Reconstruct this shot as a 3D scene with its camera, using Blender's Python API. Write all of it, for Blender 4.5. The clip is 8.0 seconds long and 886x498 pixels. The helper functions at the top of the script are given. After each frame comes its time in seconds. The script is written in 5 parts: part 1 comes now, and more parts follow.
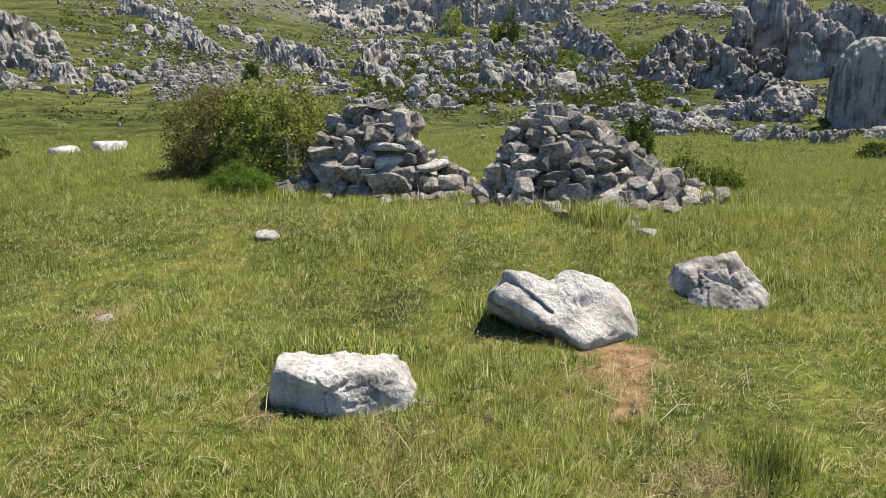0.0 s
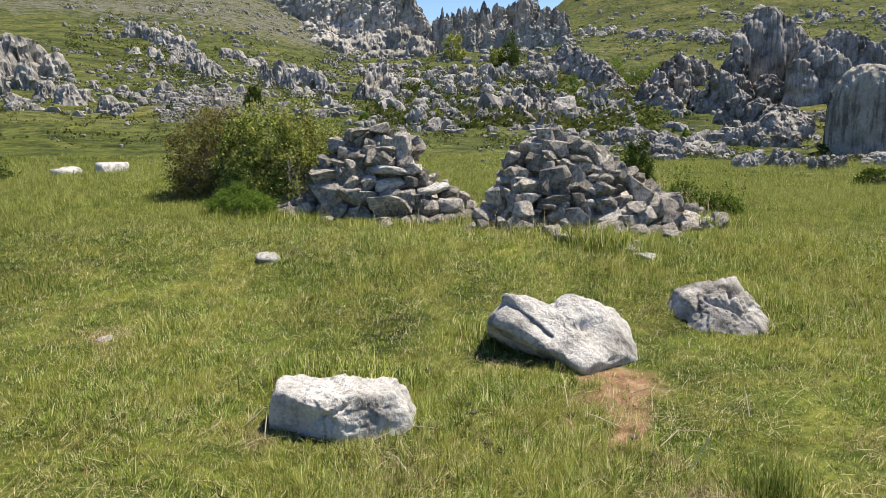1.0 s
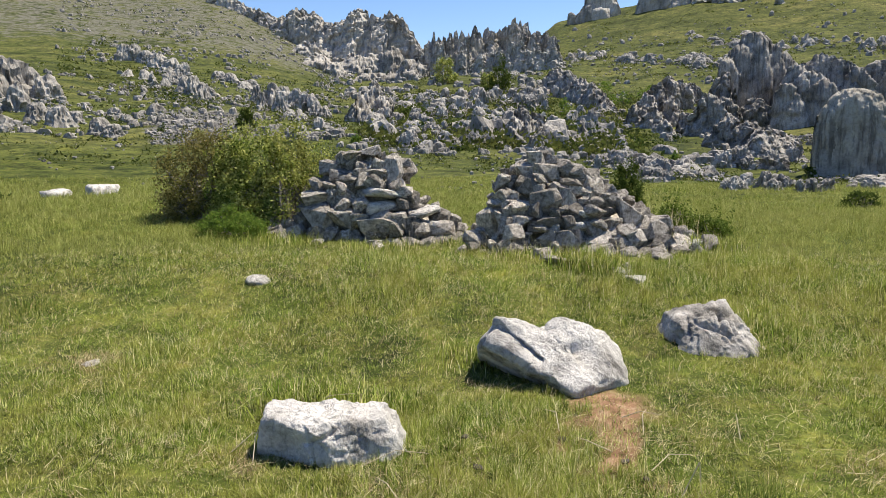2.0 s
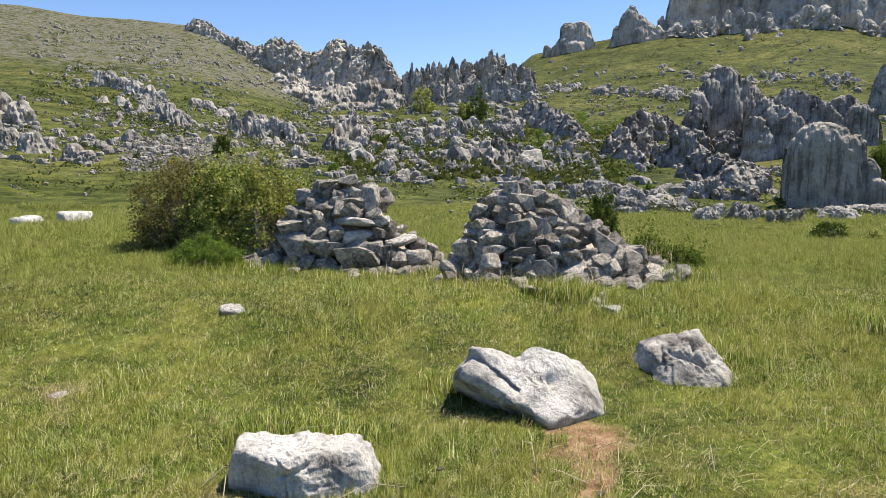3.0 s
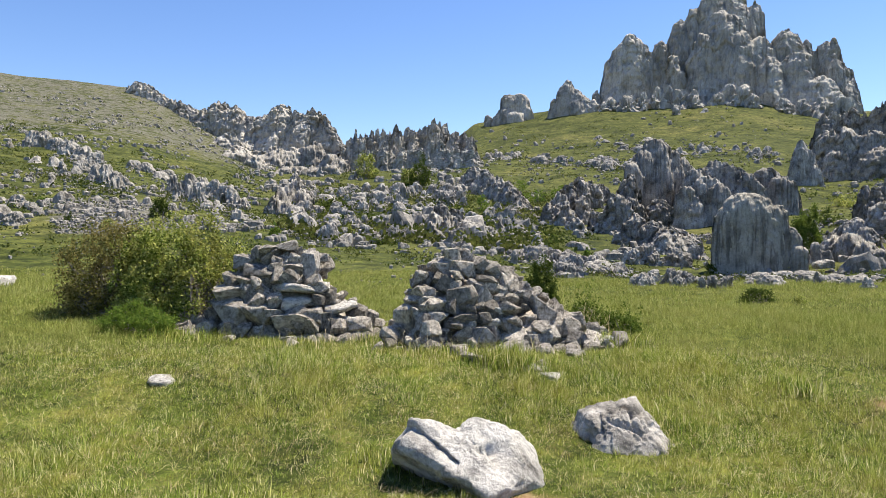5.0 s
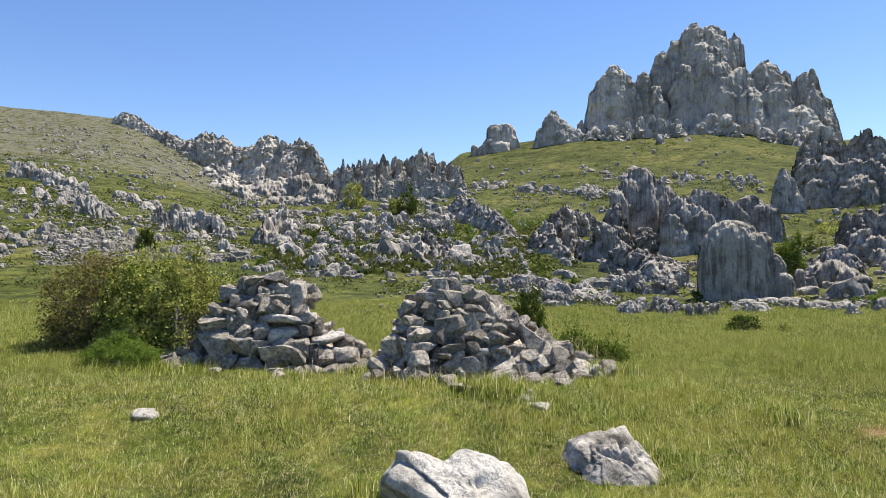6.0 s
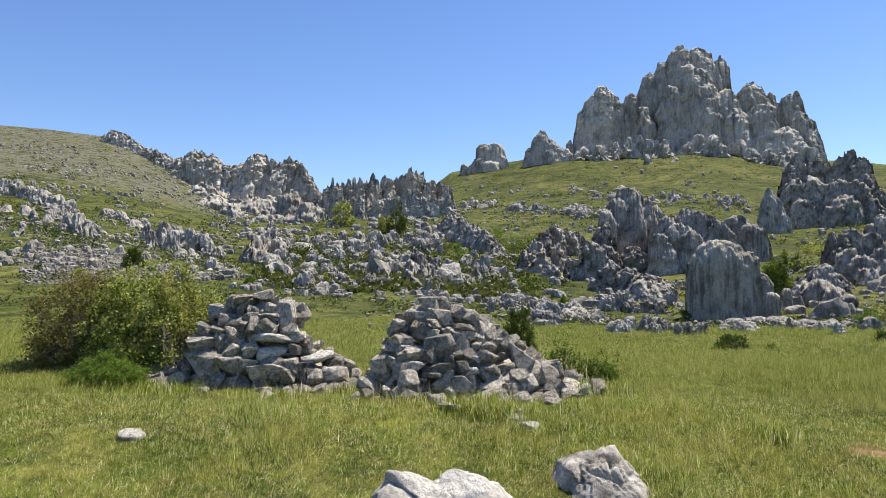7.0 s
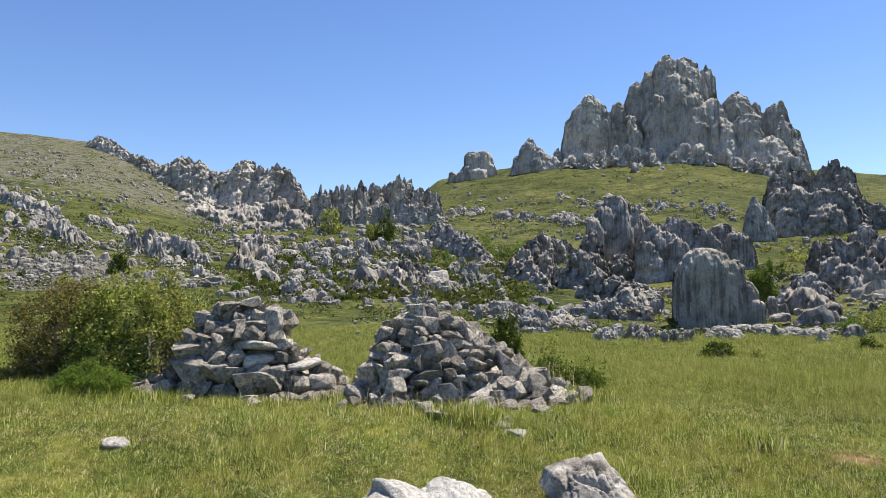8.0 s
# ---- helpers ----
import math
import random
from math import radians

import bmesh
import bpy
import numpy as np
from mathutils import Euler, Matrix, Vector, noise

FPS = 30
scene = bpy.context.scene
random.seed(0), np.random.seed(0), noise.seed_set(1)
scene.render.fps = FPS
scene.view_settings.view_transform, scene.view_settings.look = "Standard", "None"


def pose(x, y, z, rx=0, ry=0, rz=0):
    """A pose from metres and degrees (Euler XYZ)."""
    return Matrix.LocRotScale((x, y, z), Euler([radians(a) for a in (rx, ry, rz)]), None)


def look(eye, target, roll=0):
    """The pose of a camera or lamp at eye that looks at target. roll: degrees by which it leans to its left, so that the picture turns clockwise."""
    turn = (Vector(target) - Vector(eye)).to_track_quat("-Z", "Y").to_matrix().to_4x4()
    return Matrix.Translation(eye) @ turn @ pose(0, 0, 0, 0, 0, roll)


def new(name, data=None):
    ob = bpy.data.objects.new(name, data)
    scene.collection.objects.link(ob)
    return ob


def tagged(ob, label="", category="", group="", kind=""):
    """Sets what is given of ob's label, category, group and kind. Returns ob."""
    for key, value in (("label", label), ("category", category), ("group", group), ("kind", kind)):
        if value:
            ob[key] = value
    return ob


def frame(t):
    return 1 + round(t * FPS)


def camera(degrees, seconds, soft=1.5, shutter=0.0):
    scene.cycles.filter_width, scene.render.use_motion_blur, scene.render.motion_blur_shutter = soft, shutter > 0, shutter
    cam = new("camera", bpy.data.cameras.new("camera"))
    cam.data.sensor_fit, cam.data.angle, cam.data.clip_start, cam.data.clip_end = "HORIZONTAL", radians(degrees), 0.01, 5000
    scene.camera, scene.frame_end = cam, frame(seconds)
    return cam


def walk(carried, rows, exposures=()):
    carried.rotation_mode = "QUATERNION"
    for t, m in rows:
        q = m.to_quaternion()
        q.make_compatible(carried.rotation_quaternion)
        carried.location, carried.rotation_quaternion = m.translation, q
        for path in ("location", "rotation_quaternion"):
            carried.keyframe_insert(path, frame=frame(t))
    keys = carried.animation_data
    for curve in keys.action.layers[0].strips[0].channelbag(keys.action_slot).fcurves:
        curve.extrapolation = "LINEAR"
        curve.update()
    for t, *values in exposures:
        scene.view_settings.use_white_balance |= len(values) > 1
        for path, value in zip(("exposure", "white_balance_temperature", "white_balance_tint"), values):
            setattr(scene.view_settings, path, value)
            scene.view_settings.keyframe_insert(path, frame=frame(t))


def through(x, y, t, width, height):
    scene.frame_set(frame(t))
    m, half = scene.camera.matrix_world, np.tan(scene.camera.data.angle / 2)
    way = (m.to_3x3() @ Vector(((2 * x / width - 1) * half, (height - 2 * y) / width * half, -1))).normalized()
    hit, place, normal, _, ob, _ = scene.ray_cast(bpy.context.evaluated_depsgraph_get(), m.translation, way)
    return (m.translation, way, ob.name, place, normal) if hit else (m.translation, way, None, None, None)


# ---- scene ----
cam = camera(65.58, 8.0, soft=0.8)
PATH = [
    (0.0, -0.0303, 0.0179, 1.5461, 78.195, 1.256, 6.029),
    (0.5, -0.0313, 0.0074, 1.5497, 79.001, 1.142, 6.027),
    (1.0, -0.0327, -0.0002, 1.5570, 80.057, 0.925, 6.066),
    (1.5, -0.0298, 0.0001, 1.5614, 80.922, 0.900, 5.895),
    (3.0, -0.0181, -0.0059, 1.5774, 84.200, 0.412, 3.501),
    (3.5, -0.0145, -0.0072, 1.5858, 85.521, 0.187, 2.389),
    (4.0, -0.0069, -0.0038, 1.5932, 86.884, 0.176, 1.293),
    (4.5, 0.0000, 0.0000, 1.6000, 88.170, -0.000, 0.000),
    (5.0, 0.0079, 0.0020, 1.6045, 89.556, 0.013, -1.230),
    (6.5, 0.0059, -0.0093, 1.6158, 92.848, 0.438, -2.603),
    (7.0, 0.0020, -0.0229, 1.6138, 93.515, 0.313, -3.154),
    (7.5, 0.0028, -0.0241, 1.6152, 93.933, 0.178, -3.671),
    (8.0, 0.0034, -0.0308, 1.6141, 94.123, 0.238, -4.161),
]
walk(cam, [(t, pose(x, y, z, rx, ry, rz)) for t, x, y, z, rx, ry, rz in PATH], exposures=[(0.0, 0.65, 7050, 10), (3.0, 0.70, 7030, 10), (5.0, 0.80, 7020, 10), (6.5, 0.71, 7010, 10), (8.0, 0.66, 7000, 10)])

# ---- light: a clear summer noon, the sun high beyond the hill and to the right ----
SUN_AZ, SUN_EL = 56.0, 64.0
world = bpy.data.worlds.new("sky")
scene.world = world
world.use_nodes = True
wn, wl = world.node_tree.nodes, world.node_tree.links
sky = wn.new("ShaderNodeTexSky")
sky.sky_type = "NISHITA"
sky.sun_disc = False
sky.sun_elevation = radians(SUN_EL)
sky.sun_rotation = radians(SUN_AZ)
sky.altitude = 900
sky.air_density = 1.0
sky.dust_density = 0.2
sky.ozone_density = 2.0
wn["Background"].inputs["Strength"].default_value = 0.118
deep = wn.new("ShaderNodeHueSaturation")
deep.inputs["Hue"].default_value = 0.5105
deep.inputs["Saturation"].default_value = 1.21
wl.new(sky.outputs["Color"], deep.inputs["Color"])
wl.new(deep.outputs[0], wn["Background"].inputs["Color"])
sun = new("sun", bpy.data.lights.new("sun", "SUN"))
sun.data.energy = 5.0
sun.data.angle = radians(0.53)
sun.data.color = (1.0, 0.94, 0.84)
sa, se = radians(SUN_AZ), radians(SUN_EL)
sun.matrix_world = look((60 * math.sin(sa) * math.cos(se), 60 * math.cos(sa) * math.cos(se), 60 * math.sin(se)), (0, 0, 0))
# ---- noise on arrays ----
def hash3(i, j, k, seed):
    n = (i * 374761393 + j * 668265263 + k * 2147483647 + seed * 1274126177) & 0xFFFFFFFF
    n = ((n ^ (n >> 13)) * 1103515245) & 0xFFFFFFFF
    return ((n ^ (n >> 16)) & 0xFFFF) / 65535.0


def vnoise(p, seed=0):
    """Value noise, 0 to 1, at the rows of p (n x 3)."""
    b = np.floor(p).astype(np.int64)
    f = p - b
    f = f * f * f * (f * (f * 6 - 15) + 10)
    out = np.zeros(len(p))
    for dx in (0, 1):
        wx = f[:, 0] if dx else 1 - f[:, 0]
        for dy in (0, 1):
            wy = f[:, 1] if dy else 1 - f[:, 1]
            for dz in (0, 1):
                wz = f[:, 2] if dz else 1 - f[:, 2]
                out += wx * wy * wz * hash3(b[:, 0] + dx, b[:, 1] + dy, b[:, 2] + dz, seed)
    return out


def fbm(p, octaves=4, seed=0):
    out, amp, total = np.zeros(len(p)), 1.0, 0.0
    for o in range(octaves):
        out += amp * vnoise(p * 2 ** o + 17.3 * o, seed + o)
        total += amp
        amp *= 0.5
    return out / total


def ridged(p, octaves=3, seed=0):
    out, amp, total = np.zeros(len(p)), 1.0, 0.0
    for o in range(octaves):
        out += amp * (1 - np.abs(2 * vnoise(p * 2 ** o + 9.1 * o, seed + o) - 1))
        total += amp
        amp *= 0.5
    return out / total


def smooth(a, b, x):
    t = np.clip((x - a) / (b - a), 0, 1)
    return t * t * (3 - 2 * t)


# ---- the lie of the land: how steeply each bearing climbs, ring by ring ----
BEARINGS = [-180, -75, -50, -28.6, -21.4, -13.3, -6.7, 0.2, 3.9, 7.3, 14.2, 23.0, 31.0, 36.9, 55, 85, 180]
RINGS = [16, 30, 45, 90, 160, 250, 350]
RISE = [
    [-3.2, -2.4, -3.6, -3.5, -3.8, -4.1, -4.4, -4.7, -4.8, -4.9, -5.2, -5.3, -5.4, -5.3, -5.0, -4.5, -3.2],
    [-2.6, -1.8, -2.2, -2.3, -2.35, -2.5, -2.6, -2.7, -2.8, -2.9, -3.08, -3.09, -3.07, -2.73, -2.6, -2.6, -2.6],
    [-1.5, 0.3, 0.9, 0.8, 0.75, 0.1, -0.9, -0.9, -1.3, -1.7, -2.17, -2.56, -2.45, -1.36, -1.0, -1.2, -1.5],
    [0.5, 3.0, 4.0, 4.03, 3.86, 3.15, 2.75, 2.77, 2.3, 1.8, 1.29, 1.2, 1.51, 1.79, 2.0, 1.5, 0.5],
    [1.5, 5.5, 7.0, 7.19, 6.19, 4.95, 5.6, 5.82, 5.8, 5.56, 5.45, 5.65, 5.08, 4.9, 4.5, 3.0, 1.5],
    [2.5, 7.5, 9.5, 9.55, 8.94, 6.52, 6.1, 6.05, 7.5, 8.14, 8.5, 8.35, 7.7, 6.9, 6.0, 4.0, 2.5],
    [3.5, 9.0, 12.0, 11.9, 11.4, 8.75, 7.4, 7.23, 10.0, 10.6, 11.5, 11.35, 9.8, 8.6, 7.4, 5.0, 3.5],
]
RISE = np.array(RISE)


def near_z(x, y):
    """The meadow close by: level, a low swell under the cairns, a little higher to the left."""
    return 0.02 + 0.32 * smooth(4.6, 7.6, y) + 0.12 * smooth(1.2, 5.0, -x) * smooth(1.0, 6.0, y) + 0.25 * smooth(4, 14, -x)


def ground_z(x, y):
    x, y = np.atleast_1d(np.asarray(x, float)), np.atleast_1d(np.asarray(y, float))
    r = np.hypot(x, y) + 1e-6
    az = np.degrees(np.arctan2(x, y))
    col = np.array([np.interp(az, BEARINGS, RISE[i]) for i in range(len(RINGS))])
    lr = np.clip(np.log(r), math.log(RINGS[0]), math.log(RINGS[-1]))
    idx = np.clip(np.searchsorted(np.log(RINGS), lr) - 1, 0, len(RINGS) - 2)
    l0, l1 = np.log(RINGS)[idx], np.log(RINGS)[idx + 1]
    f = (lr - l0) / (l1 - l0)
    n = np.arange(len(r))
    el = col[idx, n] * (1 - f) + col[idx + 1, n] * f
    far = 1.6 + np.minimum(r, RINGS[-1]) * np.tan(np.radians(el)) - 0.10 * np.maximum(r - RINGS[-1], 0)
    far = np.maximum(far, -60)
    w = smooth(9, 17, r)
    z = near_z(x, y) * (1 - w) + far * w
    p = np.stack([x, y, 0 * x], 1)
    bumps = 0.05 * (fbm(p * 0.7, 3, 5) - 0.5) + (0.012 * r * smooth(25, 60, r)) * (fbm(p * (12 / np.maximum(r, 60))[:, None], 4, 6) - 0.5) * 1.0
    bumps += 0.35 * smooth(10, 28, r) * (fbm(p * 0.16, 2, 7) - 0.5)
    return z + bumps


def gz(x, y):
    return float(ground_z(x, y)[0])


def spot(az, r):
    """The place on the ground at a bearing (degrees from ahead, right is plus) and a distance."""
    x, y = r * math.sin(radians(az)), r * math.cos(radians(az))
    return x, y, gz(x, y)
# ---- materials ----
def material(name):
    m = bpy.data.materials.new(name)
    m.use_nodes = True
    m.node_tree.nodes.clear()
    return m, m.node_tree.nodes, m.node_tree.links


def node(nodes, kind, **inputs):
    n = nodes.new(kind)
    for key, value in inputs.items():
        n.inputs[key.replace("_", " ")].default_value = value
    return n


def ramp(nodes, stops):
    n = nodes.new("ShaderNodeValToRGB")
    els = n.color_ramp.elements
    while len(els) < len(stops):
        els.new(0.5)
    for e, (p, c) in zip(els, stops):
        e.position, e.color = p, (*c, 1)
    return n


def mix(nodes, links, fac, a, b, blend="MIX"):
    n = nodes.new("ShaderNodeMix")
    n.data_type, n.blend_type = "RGBA", blend
    for socket, value in ((n.inputs[0], fac), (n.inputs[6], a), (n.inputs[7], b)):
        if isinstance(value, (int, float)):
            socket.default_value = value
        elif isinstance(value, tuple):
            socket.default_value = (*value, 1)
        else:
            links.new(value, socket)
    return n.outputs[2]


def limestone(name, size, light, mid, dark, warm=(0.33, 0.25, 0.18), streak=0.5, bump=0.6, lichen=0.5, grit=0.8, spread=(0.82, 1.12)):
    """Weathered karst limestone. size: metres of the coarse pattern; streak: how strongly dark runs mark it, as water
    stains and as painted shade of grooves.
    """
    m, n, l = material(name)
    co = n.new("ShaderNodeTexCoord")
    info = n.new("ShaderNodeObjectInfo")
    shift = n.new("ShaderNodeVectorMath")
    shift.operation = "MULTIPLY_ADD"
    l.new(info.outputs["Random"], shift.inputs[0])
    shift.inputs[1].default_value = (31, 17, 23)
    l.new(co.outputs["Object"], shift.inputs[2])
    at = shift.outputs[0]
    big = node(n, "ShaderNodeTexNoise", Scale=1 / size, Detail=6.0, Roughness=0.62)
    l.new(at, big.inputs["Vector"])
    fine = node(n, "ShaderNodeTexNoise", Scale=9 / size, Detail=8.0, Roughness=0.7)
    l.new(at, fine.inputs["Vector"])
    tall = n.new("ShaderNodeMapping")
    tall.inputs["Scale"].default_value = (1, 1, 0.13)
    l.new(at, tall.inputs["Vector"])
    runs = node(n, "ShaderNodeTexNoise", Scale=4.5 / size, Detail=6.0, Roughness=0.6)
    l.new(tall.outputs[0], runs.inputs["Vector"])
    base = ramp(n, [(0.30, dark), (0.48, mid), (0.66, light)])
    l.new(big.outputs[0], base.inputs[0])
    speck = ramp(n, [(0.34, (0.28, 0.28, 0.28)), (0.50, (1, 1, 1)), (0.72, (1.35, 1.34, 1.3))])
    l.new(fine.outputs[0], speck.inputs[0])
    c = mix(n, l, grit, base.outputs[0], speck.outputs[0], "MULTIPLY")
    # upright dark runs: water stains, plus the shade of grooves put into the colour
    dark_runs = ramp(n, [(0.38, (0.16, 0.16, 0.17)), (0.49, (1, 1, 1))])
    l.new(runs.outputs[0], dark_runs.inputs[0])
    c = mix(n, l, streak, c, dark_runs.outputs[0], "MULTIPLY")
    spots = node(n, "ShaderNodeTexNoise", Scale=2.3 / size, Detail=7.0, Roughness=0.75)
    l.new(shift.outputs[0], spots.inputs["Vector"])
    hue = ramp(n, [(0.56, (0, 0, 0)), (0.68, (1, 1, 1))])
    l.new(spots.outputs[0], hue.inputs[0])
    amount = n.new("ShaderNodeMath")
    amount.operation = "MULTIPLY"
    amount.inputs[1].default_value = lichen
    l.new(hue.outputs[0], amount.inputs[0])
    c = mix(n, l, amount.outputs[0], c, warm)
    tone = n.new("ShaderNodeHueSaturation")
    vary = n.new("ShaderNodeMapRange")
    vary.inputs[3].default_value, vary.inputs[4].default_value = spread
    l.new(info.outputs["Random"], vary.inputs[0])
    l.new(vary.outputs[0], tone.inputs["Value"])
    l.new(c, tone.inputs["Color"])
    both = n.new("ShaderNodeMath")
    both.operation = "MULTIPLY_ADD"
    both.inputs[1].default_value = 0.6
    l.new(fine.outputs[0], both.inputs[0])
    l.new(runs.outputs[0], both.inputs[2])
    bmp = node(n, "ShaderNodeBump", Strength=bump, Distance=size * 0.2)
    l.new(both.outputs[0], bmp.inputs["Height"])
    b = node(n, "ShaderNodeBsdfPrincipled", Roughness=0.92)
    b.inputs["Specular IOR Level"].default_value = 0.2
    l.new(tone.outputs[0], b.inputs["Base Color"])
    l.new(bmp.outputs[0], b.inputs["Normal"])
    out = n.new("ShaderNodeOutputMaterial")
    l.new(b.outputs[0], out.inputs[0])
    return m


def leafy(name, colours, patches=None, patch_size=1.2, through=0.35):
    """Leaves or blades: each one takes its colour from the ramp by chance; broad patches shift it."""
    m, n, l = material(name)
    geo = n.new("ShaderNodeNewGeometry")
    pick = ramp(n, colours)
    l.new(geo.outputs["Random Per Island"], pick.inputs[0])
    c = pick.outputs[0]
    if patches:
        tex = node(n, "ShaderNodeTexNoise", Scale=1 / patch_size, Detail=4.0, Roughness=0.6)
        l.new(geo.outputs["Position"], tex.inputs["Vector"])
        where = ramp(n, [(0.40, (0, 0, 0)), (0.62, (0.75, 0.75, 0.75))])
        l.new(tex.outputs[0], where.inputs[0])
        c = mix(n, l, where.outputs[0], c, mix(n, l, 0.55, c, patches))
    d = node(n, "ShaderNodeBsdfDiffuse", Roughness=0.6)
    t = n.new("ShaderNodeBsdfTranslucent")
    l.new(c, d.inputs["Color"])
    l.new(c, t.inputs["Color"])
    m1 = node(n, "ShaderNodeMixShader", Fac=through)
    l.new(d.outputs[0], m1.inputs[1])
    l.new(t.outputs[0], m1.inputs[2])
    out = n.new("ShaderNodeOutputMaterial")
    l.new(m1.outputs[0], out.inputs[0])
    return m


def turf():
    """The ground: grass of several greens, bare red earth, and stony scree where the slope says so."""
    m, n, l = material("turf")
    geo = n.new("ShaderNodeNewGeometry")
    p = geo.outputs["Position"]

    def tex(scale, detail=5.0, rough=0.6):
        t = node(n, "ShaderNodeTexNoise", Scale=scale, Detail=detail, Roughness=rough)
        l.new(p, t.inputs["Vector"])
        return t.outputs[0]

    def attr(name):
        a = n.new("ShaderNodeAttribute")
        a.attribute_name = name
        return a.outputs["Fac"]

    near = ramp(n, [(0.3, (0.060, 0.088, 0.013)), (0.5, (0.115, 0.145, 0.027)), (0.7, (0.20, 0.19, 0.055))])
    l.new(tex(2.2, 8.0, 0.7), near.inputs[0])
    wide = ramp(n, [(0.36, (0.034, 0.046, 0.013)), (0.5, (0.084, 0.098, 0.029)), (0.64, (0.155, 0.150, 0.056))])
    l.new(tex(0.05, 8.0, 0.68), wide.inputs[0])
    reach = n.new("ShaderNodeVectorMath")
    reach.operation = "LENGTH"
    l.new(p, reach.inputs[0])
    far = n.new("ShaderNodeMapRange")
    far.inputs[1].default_value, far.inputs[2].default_value = 14.0, 45.0
    far.inputs[3].default_value, far.inputs[4].default_value = 0.15, 0.75
    l.new(reach.outputs["Value"], far.inputs[0])
    c = mix(n, l, far.outputs[0], near.outputs[0], wide.outputs[0])
    dots = ramp(n, [(0.38, (0.34, 0.38, 0.34)), (0.54, (1, 1, 1)), (0.68, (1.35, 1.25, 1.15))])
    l.new(tex(0.7, 7.0, 0.72), dots.inputs[0])
    c = mix(n, l, 0.85, c, dots.outputs[0], "MULTIPLY")
    specks = ramp(n, [(0.40, (0.40, 0.45, 0.42)), (0.50, (1, 1, 1)), (0.62, (1.3, 1.22, 1.1))])
    l.new(tex(2.6, 4.0, 0.65), specks.inputs[0])
    c = mix(n, l, 0.7, c, specks.outputs[0], "MULTIPLY")
    tufts = ramp(n, [(0.40, (0.35, 0.42, 0.35)), (0.52, (1, 1, 1)), (0.7, (1.3, 1.2, 1.1))])
    l.new(tex(0.22, 8.0, 0.75), tufts.inputs[0])
    c = mix(n, l, 0.8, c, tufts.outputs[0], "MULTIPLY")
    # fine thatch mottle; its dark end paints shaded gaps between blades into the colour
    thatch = ramp(n, [(0.36, (0.22, 0.20, 0.16)), (0.5, (1, 1, 1)), (0.66, (1.5, 1.35, 1.2))])
    l.new(tex(38.0, 5.0, 0.7), thatch.inputs[0])
    c = mix(n, l, 0.7, c, thatch.outputs[0], "MULTIPLY")
    grey = ramp(n, [(0.35, (0.065, 0.066, 0.045)), (0.5, (0.12, 0.116, 0.088)), (0.66, (0.22, 0.212, 0.185))])
    l.new(tex(1.3, 8.0, 0.75), grey.inputs[0])
    edge = n.new("ShaderNodeMath")
    edge.operation = "MULTIPLY_ADD"
    edge.inputs[1].default_value = 1.6
    edge.inputs[2].default_value = -0.8
    l.new(tex(0.35, 7.0, 0.7), edge.inputs[0])
    add = n.new("ShaderNodeMath")
    add.operation = "ADD"
    l.new(edge.outputs[0], add.inputs[0])
    l.new(attr("stony"), add.inputs[1])
    cut = ramp(n, [(0.45, (0, 0, 0)), (0.62, (1, 1, 1))])
    l.new(add.outputs[0], cut.inputs[0])
    c = mix(n, l, cut.outputs[0], c, grey.outputs[0])
    soil = ramp(n, [(0.32, (0.10, 0.058, 0.033)), (0.5, (0.25, 0.145, 0.085)), (0.68, (0.38, 0.275, 0.175))])
    l.new(tex(9.0, 8.0, 0.7), soil.inputs[0])
    c = mix(n, l, attr("bare"), c, soil.outputs[0])
    bmp = node(n, "ShaderNodeBump", Strength=0.5, Distance=0.05)
    l.new(tex(14.0, 6.0, 0.7), bmp.inputs["Height"])
    b = node(n, "ShaderNodeBsdfPrincipled", Roughness=0.95)
    b.inputs["Specular IOR Level"].default_value = 0.1
    l.new(c, b.inputs["Base Color"])
    l.new(bmp.outputs[0], b.inputs["Normal"])
    out = n.new("ShaderNodeOutputMaterial")
    l.new(b.outputs[0], out.inputs[0])
    return m


STONE_NEAR = limestone("boulder_limestone", 0.26, (0.80, 0.77, 0.72), (0.60, 0.575, 0.53), (0.17, 0.16, 0.147), streak=0.12, bump=0.8, lichen=0.12, grit=0.45)
STONE_GREY = limestone("grey_boulder_limestone", 0.22, (0.46, 0.438, 0.40), (0.27, 0.255, 0.23), (0.06, 0.057, 0.052), streak=0.15, bump=0.6, lichen=0.2, grit=0.45)
STONE_CAIRN = limestone("cairn_limestone", 0.30, (0.74, 0.685, 0.605), (0.44, 0.40, 0.345), (0.13, 0.116, 0.098), streak=0.12, bump=0.8, lichen=0.2, grit=0.45, spread=(0.5, 1.3))
STONE_MID = limestone("outcrop_limestone", 1.2, (0.46, 0.435, 0.39), (0.31, 0.292, 0.26), (0.11, 0.104, 0.092), streak=0.45, bump=0.6, lichen=0.10, grit=0.45, spread=(0.8, 1.2))
STONE_BLOCK = limestone("streaked_limestone", 1.5, (0.42, 0.395, 0.34), (0.32, 0.30, 0.255), (0.17, 0.157, 0.135), streak=0.6, bump=0.5, lichen=0.25, grit=0.4)
STONE_FAR = limestone("cliff_limestone", 6.0, (0.52, 0.492, 0.44), (0.42, 0.397, 0.355), (0.23, 0.225, 0.207), streak=0.35, bump=0.5, lichen=0.03, grit=0.3)
TURF = turf()
